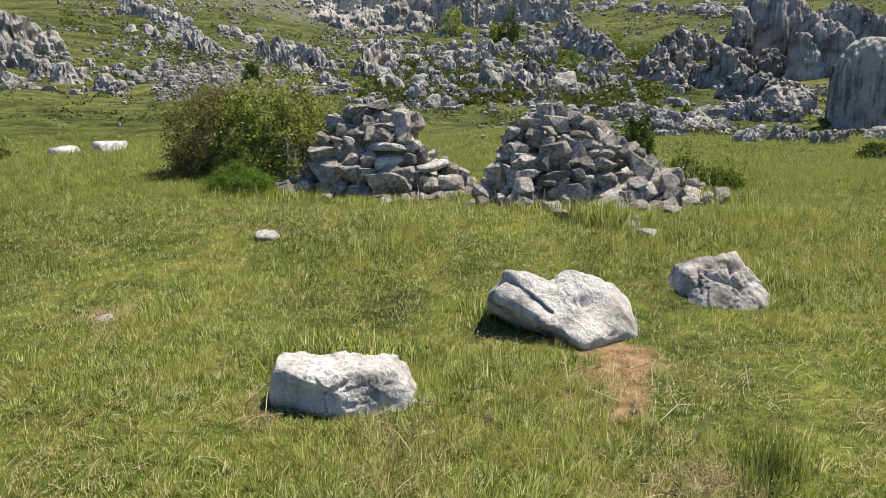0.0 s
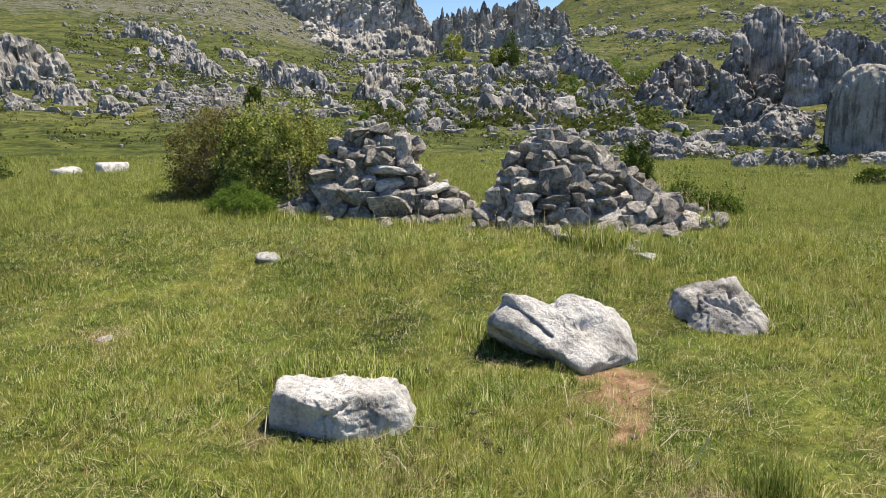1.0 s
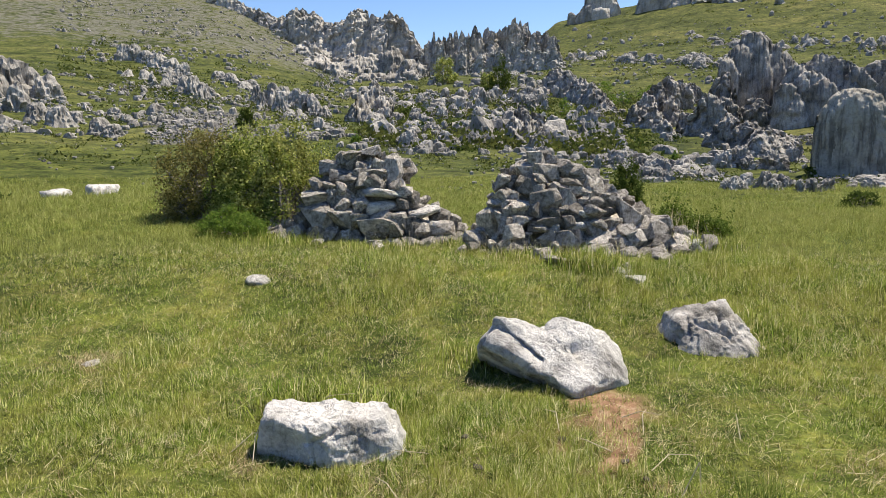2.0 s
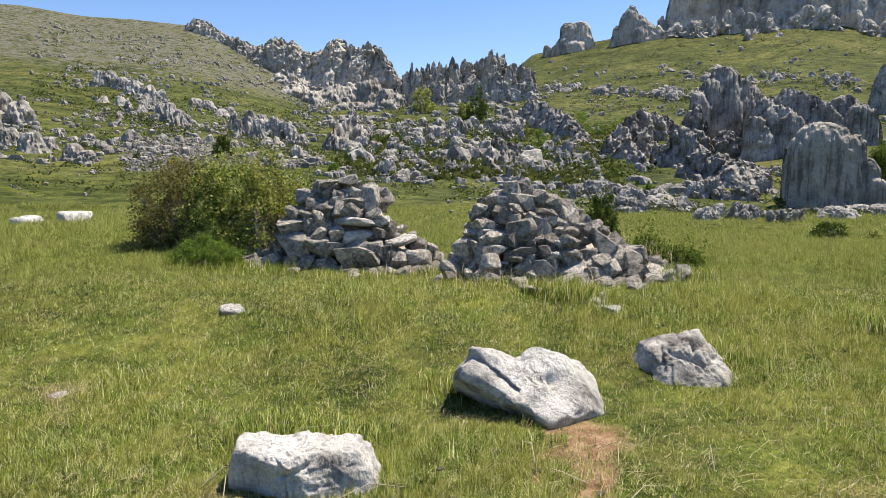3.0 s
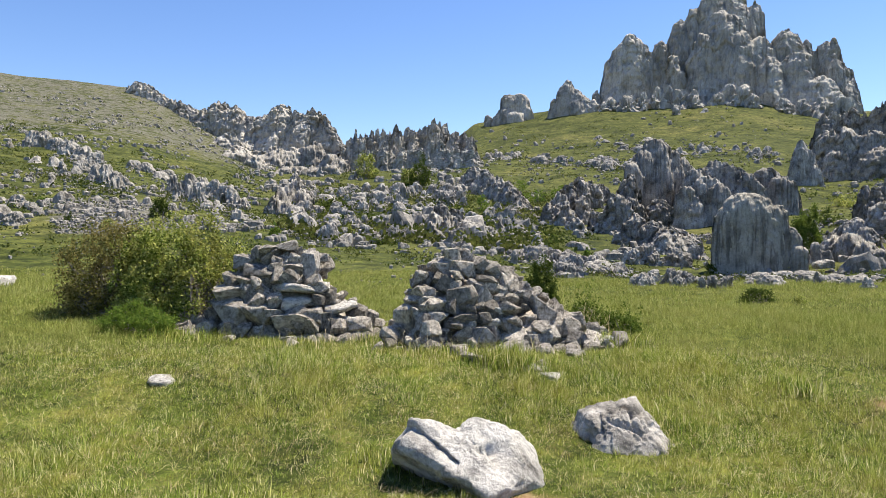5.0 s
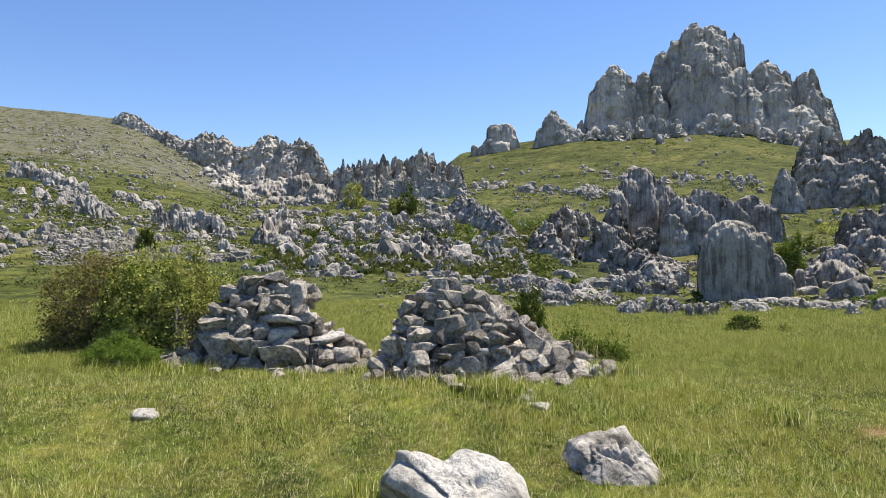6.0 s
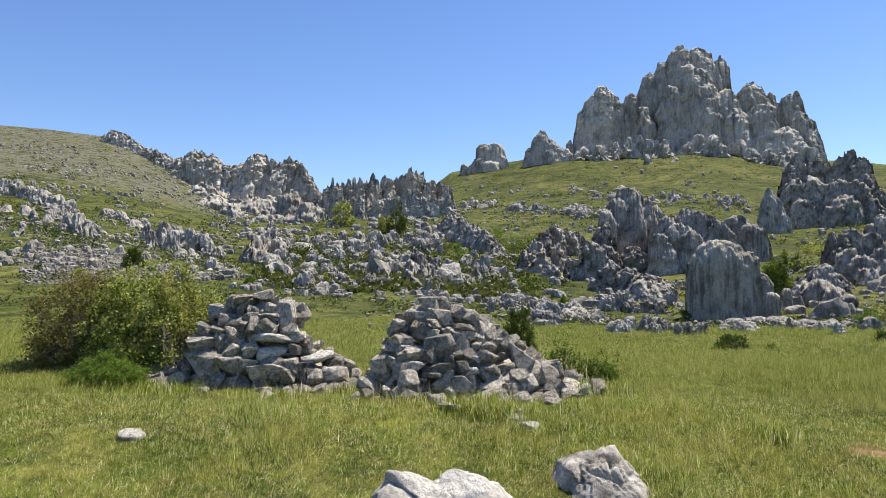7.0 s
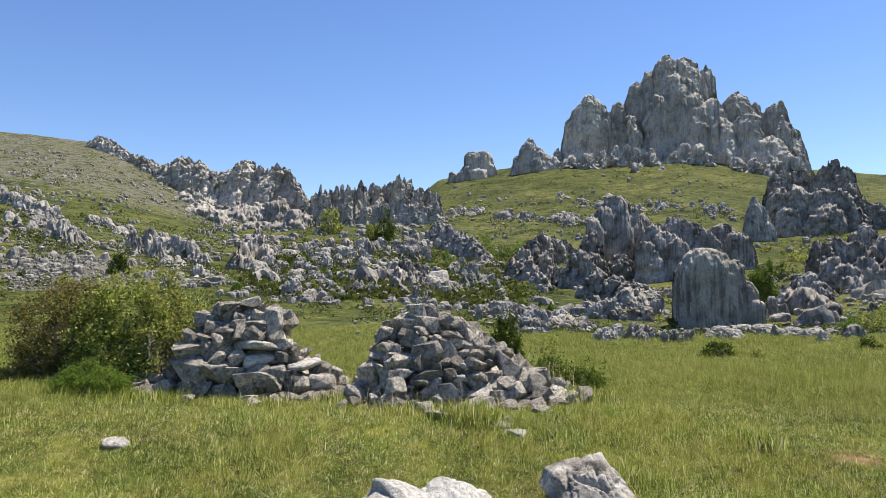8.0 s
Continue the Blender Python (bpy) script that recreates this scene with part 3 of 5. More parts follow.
def cliff(name, label, rows, mat, seed, group="", wide=1.2, taper=0.25, blunt=5.0, deep=0.55, lump=0.12, flute=0.05, reeds=6.0, skin=0.05, split=0.05, cells=1.6, edge=0.0, jag=0.04, lean=0.05):
    """Buttresses grown into one rock face. Rows: bearing, distance, width and height of each, in metres; edge: 0 rounded, 1 wedge-shaped."""
    rng = np.random.default_rng(seed)
    az0 = float(np.mean([q[0] for q in rows]))
    r0 = float(np.mean([q[1] for q in rows]))
    ca, sa = math.cos(radians(az0)), math.sin(radians(az0))
    size = float(np.median([q[2] for q in rows]))
    bodies, floor = [], 9e9
    for az, r, w, h in rows:
        x, y = r * math.sin(radians(az - az0)), r0 - r * math.cos(radians(az - az0))
        base = spot(az, r)[2]
        depth = w * deep * rng.uniform(0.85, 1.2)
        floor = min(floor, spot(az, r - depth)[2] - 1.0, base - 1.0)
        bodies.append((x, y, w * 0.5 * wide, base + h, depth, rng.normal(0, lean), rng.uniform(0.7, 1.4), base - 0.1 * h))
    lo, hi = min(b[0] - b[2] for b in bodies), max(b[0] + b[2] for b in bodies)
    ns = int(np.clip((hi - lo) / r0 * 1150, 40, 520))
    nt = int(np.clip(ns * 0.4, 40, 150))
    gx = np.linspace(lo, hi, ns)

    def fill(x, z):
        """How far each place stands out of the foremost body, and whether any body holds it."""
        p = np.stack([x, 0 * x, z], 1) / size * 1.1 + seed
        xs = x + size * lump * (2.4 * (fbm(p, 3, seed) - 0.5) + 1.3 * (ridged(p * 3.3 + 11, 2, seed + 12) - 0.6))
        zs = z + size * lump * (2.0 * (fbm(p * 1.3 + 40, 2, seed + 9) - 0.5) + 1.1 * (ridged(p * 3.7 + 23, 2, seed + 13) - 0.6))
        y, near, back = np.full(len(x), -9e9), np.full(len(x), -9e9), np.zeros(len(x))
        owner = np.zeros(len(x), int)
        for number, (bx, by, a, t, d, ln, k, foot) in enumerate(bodies):
            f = np.clip((zs - foot) / (t - foot), 0, 1)
            p = (1 - taper * f) * np.sqrt(np.clip(1 - f ** (blunt * k), 0, 1))
            e = np.abs(xs - bx - ln * (zs - t)) / a
            inside = (e < p) & (zs <= t)
            front = by + d * ((1 - edge) * np.sqrt(np.clip(p * p - e * e, 0, None)) + edge * (p - e))
            owner = np.where(inside & (front > y), number, owner)
            y = np.where(inside, np.maximum(y, front), y)
            miss = -np.maximum(e - p, 0) * a - np.maximum(zs - t, 0)
            back = np.where(miss > near, by, back)
            owner = np.where((miss > near) & (y < -1e8), number, owner)
            near = np.maximum(near, miss)
        held = y > -1e8
        return np.where(held, y, back + np.maximum(near, -size) * 0.3), held, owner

    levels = np.linspace(floor, max(b[3] for b in bodies) + size * lump * 1.5, 260)
    LX, LZ = np.meshgrid(gx, levels)
    held = fill(LX.ravel(), LZ.ravel())[1].reshape(LX.shape)
    top = np.where(held, LZ, floor + 0.05).max(0)
    line = np.stack([gx, 0 * gx, 0 * gx], 1) / size
    top = top + smooth(0, size, top - floor) * size * jag * ((ridged(line * 3.1 + seed, 3, seed + 1) - 0.75) * 2.0 + (fbm(line * 11 + seed, 2, seed + 2) - 0.5))
    top = floor + (top - floor) * smooth(0, 0.03, np.linspace(0, 1, ns)) * smooth(1, 0.97, np.linspace(0, 1, ns))
    s = np.sin(np.linspace(0, 0.5 * math.pi, nt))
    S, X = np.meshgrid(s, gx)
    Z = floor + (top[:, None] - floor) * S
    x, z = X.ravel(), Z.ravel()
    y, _, owner = fill(x, z)
    q = np.stack([x, y, z], 1) / size + seed
    high = smooth(0.0, 0.6, S.ravel())
    d = lump * 1.2 * (fbm(q * np.array([1.6, 1.6, 1.0]), 4, seed + 3) - 0.5)
    g = 1 - np.abs(2 * vnoise(q * np.array([reeds, reeds * 0.5, reeds * 0.09]), seed + 4) - 1)
    d -= flute * g ** 5 * high
    g = 1 - np.abs(2 * vnoise(q * np.array([reeds * 2.1, reeds, reeds * 0.16]) + 7, seed + 5) - 1)
    d -= flute * 0.5 * g ** 4 * high
    d += skin * ((ridged(q * np.array([5, 5, 3.0]), 4, seed + 6) - 0.6) * 1.6 + (fbm(q * 14, 3, seed + 7) - 0.5))
    wob = 0.3 * (fbm(q * 3, 2, seed + 8) - 0.5)[:, None]
    for many, share in ((cells, 1.0), (cells * 2.6, 0.45)):
        block, joint = fracture((q + wob) * np.array([many, many, many * 0.7]) + 50, seed + int(many * 10))
        d += split * share * (0.6 * block - 0.6 * joint ** 2)
    y = y + d * size
    Y = y.reshape(ns, nt)
    z = (Z + d.reshape(ns, nt) * size * 0.25 * S ** 4)
    thick = size * 0.9
    cols = [np.stack([X, Y, z], 2)]
    for share, drop in ((0.5, 0.12), (1.0, 0.5), (1.3, 1.0)):
        cols.append(np.stack([gx, Y[:, -1] - thick * share, z[:, -1] - (z[:, -1] - floor) * drop], 1)[:, None, :])
    v = np.concatenate(cols, 1)
    nv = v.shape[1]
    v = v.reshape(-1, 3)
    ahead = r0 - v[:, 1]
    ox, oy, oz = r0 * sa, r0 * ca, floor
    v = np.stack([v[:, 0] * ca + ahead * sa - ox, -v[:, 0] * sa + ahead * ca - oy, v[:, 2] - oz], 1)
    i, j = np.meshgrid(np.arange(ns - 1), np.arange(nv - 1), indexing="ij")
    a = (i * nv + j).ravel()
    faces = np.stack([a, a + nv, a + nv + 1, a + 1], 1)
    whole = mesh_of(name, v, faces, mat)
    normals = np.zeros(len(v) * 3, np.float32)
    whole.vertices.foreach_get("normal", normals)
    bpy.data.meshes.remove(whole)
    normals = normals.reshape(-1, 3)
    root = new(name)
    root.location = (ox, oy, oz)
    # each buttress is a part; the back of the wall goes with the one before it
    own = owner.reshape(ns, nt)[i, np.minimum(j, nt - 1)].ravel()
    for number in np.unique(own):
        mine = faces[own == number]
        used, local = np.unique(mine, return_inverse=True)
        me = mesh_of("buttress", v[used], local.reshape(-1, 4), mat)
        me.normals_split_custom_set_from_vertices(normals[used])
        part("buttress", me, root)
    return tagged(root, label, "rock", group)


cliff("rock_massif", "huge pale grey limestone massif crowning the green hill", [(16.45, 336, 23.4, 32.8), (15.38, 333, 13.8, 24.1), (17.56, 333, 9.9, 26.6), (18.83, 335, 10.4, 31.2), (19.68, 331, 9.1, 23.3), (20.4, 342, 14.6, 38.7), (21.42, 344, 13.5, 41.3), (22.79, 346, 20.6, 49.3), (23.93, 347, 21.4, 49.6), (23.38, 339, 25, 39.7), (21.97, 333, 16.4, 30.1), (24.6, 335, 20.4, 32.1), (25.65, 347, 13.9, 43.9), (26.03, 338, 17.3, 30.1), (27.81, 341, 16.5, 35.5), (26.58, 331, 14.4, 20.4), (28.3, 333, 15, 25.1), (29.26, 343, 11.5, 30.5), (30.3, 345, 12.8, 31.8), (31, 339, 13.3, 22.6), (31.89, 341, 8.3, 19.3), (29.98, 331, 16.2, 16.3)], STONE_FAR, 11, wide=1.32, taper=0.3, blunt=3.2, lump=0.13, flute=0.08, reeds=3.2, skin=0.045, split=0.08, cells=1.2, edge=0.55, jag=0.05, lean=0.10)
outcrop("massif_foot", "fallen boulders at the foot of the massif", [(14.77, 322, 10.3, 6), (16.23, 320, 11.1, 7.2), (17.4, 321, 7.5, 8.1), (18.48, 324, 9, 9.6), (19.36, 324, 6.5, 10.1), (20.23, 321, 8.3, 8.4), (21.27, 320, 9.6, 7.1), (23.82, 321, 12.2, 8.9), (24.73, 318, 9.1, 8.4), (25.41, 315, 7.6, 5.3), (22.92, 318, 7, 5), (27.61, 318, 7.9, 5.6), (28.78, 318, 9.4, 6.6), (30.12, 318, 10.5, 8.6), (31.25, 318, 10.3, 10.1), (19.9, 305.1, 4.2, 4.2), (22.05, 301.1, 3.1, 1.8)], STONE_FAR, 13, piece="boulder", angular=True, split=0.25, taper=0.5, lump=0.25)
cliff("rock_pillar", "squat grey limestone pillar on the hill crest", [(6.83, 334, 11.1, 12.6), (7.59, 334, 9.4, 11.9), (6.3, 331, 7.1, 7.3), (8.15, 331, 7.1, 5.4), (7.2, 328, 8.1, 4.1), (5.78, 330, 4.9, 5.1), (5.02, 332, 4.4, 5)], STONE_FAR, 3, "hill pillars", wide=1.15, taper=0.15, blunt=7.0, flute=0.04, skin=0.05, split=0.08)
cliff("rock_pillar", "leaning grey limestone pillar on the hill crest", [(11.37, 325, 12.2, 15.7), (12.2, 323, 10.5, 10.6), (12.93, 322, 8.8, 7.2), (13.53, 321, 6.2, 5.8), (10.51, 324, 6.9, 8.6), (13.86, 330, 4.2, 8.5)], STONE_FAR, 8, "hill pillars", wide=1.2, taper=0.4, blunt=3.0, flute=0.04, skin=0.05, split=0.08)
cliff("ridge_crag", "grey limestone rib running down the bare hill", [(-19.01, 305, 6.1, 6.4), (-17.94, 298, 9.5, 8.5), (-16.61, 292, 12, 13.4), (-15.59, 288, 10.7, 14.8), (-14.38, 282, 11.9, 13.8), (-13.07, 276, 11.8, 16.2), (-11.76, 272, 12.2, 21.1), (-10.77, 268, 11.3, 19.6), (-9.51, 264, 10.4, 21.4), (-8.6, 261, 9.1, 19.4), (-7.86, 256, 7.4, 13.4), (-7.3, 252, 5.2, 7.8), (-17.76, 292.3, 9.3, 4), (-16.57, 263, 9.6, 4), (-15.12, 244.6, 10.2, 4.6), (-13.65, 247, 10.5, 4.7)], STONE_FAR, 21, wide=1.7, taper=0.35, blunt=2.2, deep=0.8, lump=0.2, flute=0.05, reeds=4.0, skin=0.12, split=0.15, cells=1.5, edge=0.4, jag=0.07, lean=0.2)
cliff("ridge_crag", "broken grey limestone slab below the ridge", [(-12.25, 245.4, 11.3, 6.3), (-10.65, 246.2, 10.8, 6.7), (-9.31, 243, 9.6, 8.7), (-8.03, 227.5, 8, 6.7), (-15.71, 226.7, 6.7, 2.5), (-13.98, 217.9, 6.6, 2.4), (-11.97, 202, 6.8, 2.6), (-10.01, 200.7, 6.9, 2.3), (-8.2, 189.8, 5.4, 2.5), (-7.11, 210.2, 5, 4.1), (-12.7, 300.1, 13.8, 7.6), (-10.49, 326.9, 12.8, 10), (-14.66, 287.5, 10.8, 6.8)], STONE_MID, 23, wide=1.7, taper=0.35, blunt=2.2, deep=0.8, lump=0.2, flute=0.05, reeds=4.0, skin=0.12, split=0.15, cells=1.5, edge=0.4, jag=0.07, lean=0.2)
cliff("hilltop_rock", "small grey rock knob on the hilltop", [(-22.51, 330, 6.7, 6.4), (-22, 326, 6.7, 5.8), (-21.44, 322, 5.8, 4.3), (-20.88, 318, 5.3, 4.2), (-20.23, 314, 4.8, 4.9), (-19.63, 310, 4.4, 5.5), (-23.15, 332, 3.5, 2.7)], STONE_FAR, 22, wide=1.6, taper=0.35, blunt=2.5, lump=0.2, skin=0.15, split=0.2, edge=0.4, jag=0.1)
cliff("serrated_ridge", "dark grey serrated limestone ridge closing the valley", [(-6.48, 239.2, 5.2, 11.3), (-6.01, 239.6, 4, 13.3), (-5.55, 232.6, 4.8, 12), (-5.08, 241.9, 4.3, 13.2), (-4.61, 239.4, 5.2, 13.6), (-4.14, 241, 5.2, 14.1), (-3.67, 235.1, 4.6, 14.6), (-3.19, 235, 3.5, 13.7), (-2.72, 231.6, 4.2, 15.2), (-2.24, 228.7, 3.6, 14), (-1.77, 231.9, 5, 14.8), (-1.29, 225.8, 4.9, 14.1), (-0.82, 230.6, 4.1, 15), (-0.34, 229.9, 4.7, 16), (0.14, 225.7, 3.8, 16.5), (0.62, 221.5, 4.9, 17), (1.1, 222.8, 4.5, 14.4), (1.58, 229.4, 4.3, 14.8), (2.05, 219.5, 3.8, 11.7), (2.53, 228.4, 4, 11.5), (3.01, 227.2, 4.9, 9.9), (3.49, 217.2, 4.5, 8.8)], STONE_FAR, 33, wide=1.6, taper=0.5, blunt=2.0, deep=0.6, lump=0.2, flute=0.14, reeds=3.0, skin=0.12, split=0.14, cells=1.6, edge=0.6, jag=0.14)
cliff("serrated_ridge", "lower teeth of the dark serrated ridge", [(-5.55, 217.1, 5.7, 10.2), (-4.85, 214.4, 4, 6.3), (-4.14, 215.9, 4.4, 7), (-3.43, 210, 5.2, 8.1), (-2.72, 213.6, 4, 8), (-2.01, 209.4, 4.8, 7.6), (-1.3, 210, 5, 9.1), (-0.58, 203.9, 4.1, 7.7), (0.13, 204.9, 4.7, 10.1), (0.85, 205.7, 4.7, 9.4), (1.57, 203.6, 5.6, 7.3), (2.28, 198.1, 3.9, 6.6), (3, 198.4, 5.1, 5.7), (3.72, 197.3, 5, 6)], STONE_FAR, 34, wide=1.6, taper=0.5, blunt=2.0, deep=0.6, lump=0.2, flute=0.14, reeds=3.0, skin=0.12, split=0.14, cells=1.6, edge=0.6, jag=0.14)
cliff("slanting_crag", "grey limestone crag sloping down to the meadow", [(3.95, 133.8, 4.9, 4.4), (4.8, 124.4, 4.5, 4.9), (5.74, 119.6, 3.9, 4.5), (6.58, 114.6, 3.2, 3.8), (7.23, 110.9, 2.5, 2.9), (7.79, 109.1, 2.1, 1.8), (8.25, 106.2, 1.6, 1.2), (3.28, 140.1, 3, 2.7)], STONE_MID, 5, wide=1.5, taper=0.4, blunt=2.6, deep=0.7, lump=0.18, flute=0.08, skin=0.09, split=0.16, cells=1.8, edge=0.3, jag=0.07)
cliff("rock_cone", "pale broken limestone cone among boulders", [(1.29, 63.7, 2, 3.4), (0.53, 61.3, 1.6, 2.3), (2.23, 65.6, 1.8, 2.5), (3.07, 66.5, 1.6, 1.7), (1.66, 60.1, 1.8, 1.9), (0.15, 58.5, 1.2, 1.3), (2.74, 61.5, 1.3, 1.1)], STONE_MID, 6, wide=1.5, taper=0.5, blunt=2.2, deep=0.8, lump=0.2, flute=0.07, skin=0.12, split=0.18, cells=1.8, edge=0.3, jag=0.1)
cliff("field_crag", "weathered grey crag on the slope", [(-11.16, 94.6, 2.6, 3.6), (-11.95, 83.5, 2.1, 2.9), (-10.35, 90.4, 2.1, 2.9), (-12.56, 78.4, 1.6, 1.7), (-11.41, 77.7, 1.8, 1.7), (-9.99, 84.1, 1.4, 1.9), (-10.81, 136.5, 2.5, 3.3)], STONE_MID, 47, wide=1.6, taper=0.45, blunt=2.2, deep=0.8, lump=0.2, flute=0.07, skin=0.12, split=0.2, cells=1.8, edge=0.3, jag=0.1)
cliff("fluted_tower", "tall fluted grey limestone tower rising from the slope", [(18.21, 100, 4.2, 11.4), (18.91, 101, 3.1, 10.9), (17.48, 99, 2.8, 9.8), (19.69, 102, 2.8, 9.6), (20.54, 103, 2.8, 8.2), (16.75, 97, 2, 8.4)], STONE_MID, 12, "fluted towers", wide=1.6, taper=0.14, blunt=4.5, deep=0.5, lump=0.13, flute=0.13, reeds=5.0, skin=0.04, split=0.05, cells=1.2, edge=0.1, jag=0.03)
cliff("draped_cliff", "pale fluted limestone cliff like hanging drapes", [(22.83, 99, 6.1, 7.6), (24.07, 98, 4.7, 6.9), (25.12, 97, 3.4, 5.7), (26.26, 104, 5.1, 6), (27.28, 102, 3.5, 5.4), (21.47, 93, 3.3, 7.5), (22.3, 92, 3.5, 6.3), (20.75, 90, 2.4, 5.3), (23.12, 91, 3, 5.1)], STONE_MID, 15, "fluted towers", wide=1.8, taper=0.3, blunt=3.0, deep=0.34, lump=0.15, flute=0.13, reeds=5.0, skin=0.04, split=0.05, cells=1.2, edge=0.3, jag=0.03)
cliff("lumpy_crag", "rounded grey limestone crag beside the tower", [(16.37, 93.7, 3.2, 6.7), (15.36, 83.5, 3.3, 5.1), (14.53, 84.6, 2.3, 3.4), (16.61, 91.6, 2.6, 4.4), (13.79, 86.9, 1.8, 2.6), (18.73, 94, 3.6, 3.7)], STONE_MID, 17, wide=1.5, taper=0.35, blunt=2.6, lump=0.2, flute=0.07, skin=0.09, split=0.16, cells=1.5, edge=0.15, jag=0.05)
cliff("lumpy_crag", "jagged grey crag among the shrubs", [(10.78, 93.7, 2.7, 4.1), (11.63, 99.4, 2.9, 5.3), (12.55, 109.1, 3, 5.3), (13.38, 113.1, 2.9, 4.8), (10.12, 92.2, 2.1, 3.1), (14.2, 120.8, 2.9, 3.5), (11.33, 90.7, 2.2, 3.1), (12.58, 93.4, 2.5, 3.6), (8.87, 120.8, 2.6, 1.9), (7.6, 115, 2.1, 1.7), (12.13, 84.9, 2.2, 1.5)], STONE_MID, 18, wide=1.6, taper=0.4, blunt=2.4, lump=0.22, flute=0.09, skin=0.12, split=0.2, cells=1.6, edge=0.35, jag=0.1)
cliff("low_crag", "low rounded limestone crag at the slope foot", [(16.85, 69.9, 2.8, 3.2), (18.08, 69, 2.6, 2.6), (19.38, 65.4, 2.7, 2.2), (20.49, 68.7, 2.3, 1.7), (15.85, 72.5, 1.6, 1.6), (21.85, 76.4, 2.5, 0.7), (19.01, 63.3, 1.9, 1.5)], STONE_MID, 19, wide=1.35, taper=0.3, blunt=3.0, deep=0.7, lump=0.18, flute=0.05, skin=0.09, split=0.13, cells=1.6, edge=0.15, jag=0.05)
outcrop("meadow_edge_rock", "broken grey boulders below the low crag", [(17.68, 51.1, 1.4, 1.4), (16.62, 50.4, 1.3, 1.2), (18.37, 50.4, 0.9, 0.9)], STONE_MID, 80, "edge rocks", wide=1.55, taper=0.2, blunt=0.75, steep=1.1, lump=0.3, gully=0.2, flute=0.05, split=0.26, skin=1.0, angular=True)
outcrop("meadow_edge_rock", "grey boulder in the grass at the slope foot", [(19.94, 50.8, 1.4, 1.3), (21.4, 57.7, 1.3, 1.2), (20.62, 52.1, 0.8, 0.7)], STONE_MID, 81, "edge rocks", wide=1.55, taper=0.2, blunt=0.75, steep=1.1, lump=0.3, gully=0.2, flute=0.05, split=0.26, skin=1.0, angular=True)
outcrop("meadow_edge_rock", "grey boulders on the meadow edge", [(17.55, 26.4, 0.8, 0.5), (18.17, 28.8, 0.6, 0.6), (16.93, 26.4, 0.5, 0.4)], STONE_MID, 82, "edge rocks", wide=1.55, taper=0.2, blunt=0.75, steep=1.1, lump=0.3, gully=0.2, flute=0.05, split=0.26, skin=1.0, angular=True)
outcrop("meadow_edge_rock", "pale boulders on the meadow edge", [(19.47, 27.4, 0.7, 0.6), (20.76, 27.6, 0.6, 0.5), (20.23, 26.2, 0.5, 0.4)], STONE_MID, 83, "edge rocks", wide=1.55, taper=0.2, blunt=0.75, steep=1.1, lump=0.3, gully=0.2, flute=0.05, split=0.26, skin=1.0, angular=True)
outcrop("meadow_edge_rock", "pale boulder below the great block", [(22.77, 25.6, 0.5, 0.5), (23.59, 26.3, 0.5, 0.4), (21.92, 25.6, 0.4, 0.4)], STONE_MID, 84, "edge rocks", wide=1.55, taper=0.2, blunt=0.75, steep=1.1, lump=0.3, gully=0.2, flute=0.05, split=0.26, skin=1.0, angular=True)
outcrop("meadow_edge_rock", "pale flat rocks before the great block", [(26.03, 40, 1.6, 0.4), (27.61, 44.8, 1.5, 0.4), (29.14, 41.9, 1.4, 0.4), (26.73, 28.1, 0.8, 0.4)], STONE_MID, 85, "edge rocks", wide=1.55, taper=0.2, blunt=0.75, steep=1.1, lump=0.3, gully=0.2, flute=0.05, split=0.26, skin=1.0, angular=True)
outcrop("meadow_edge_rock", "flat pale ledge in the meadow grass", [(31, 40.2, 1.4, 0.4), (32.15, 34.5, 1, 0.4), (32.99, 27.9, 0.5, 0.4), (30.25, 38.2, 0.7, 0.4)], STONE_MID, 86, "edge rocks", wide=1.55, taper=0.2, blunt=0.75, steep=1.1, lump=0.3, gully=0.2, flute=0.05, split=0.26, skin=1.0, angular=True)
outcrop("meadow_edge_rock", "pale boulders behind the juniper", [(11.12, 35.4, 1, 0.7), (12.08, 34.3, 0.7, 0.6), (10.14, 34.7, 0.6, 0.4)], STONE_MID, 87, "edge rocks", wide=1.55, taper=0.2, blunt=0.75, steep=1.1, lump=0.3, gully=0.2, flute=0.05, split=0.26, skin=1.0, angular=True)
cliff("block_rock", "massive upright limestone block with dark water streaks", [(25.24, 48, 3.8, 5.2), (23.74, 47.6, 2, 4.3), (27.06, 48.2, 1.9, 4.4), (27.94, 48, 1.4, 3), (28.67, 47.6, 1.1, 1.8)], STONE_BLOCK, 24, wide=1.12, taper=0.2, blunt=10.0, deep=0.42, lump=0.10, flute=0.06, reeds=7.0, skin=0.018, split=0.02, cells=1.1, edge=0.0, jag=0.012, lean=0.02)
outcrop("side_rock", "rounded grey rock beside the great block", [(29.67, 54.9, 1.4, 1.5), (29.05, 54.2, 0.9, 1.1), (30.39, 54.9, 0.9, 0.9)], STONE_MID, 25, wide=1.2, split=0.06, taper=0.4, skin=0.5)
cliff("side_rock", "broad fluted grey rock below the bushes", [(31.83, 57, 2.5, 1.9), (30.87, 59.3, 1.7, 1.6), (32.88, 53.2, 1.3, 1.3), (32.05, 72.7, 2.6, 2), (32.92, 63.7, 1.6, 1.8), (33.57, 51.3, 1.1, 0.9)], STONE_MID, 26, wide=1.25, taper=0.25, blunt=4.0, lump=0.12, flute=0.08, skin=0.06, split=0.14, edge=0.3)
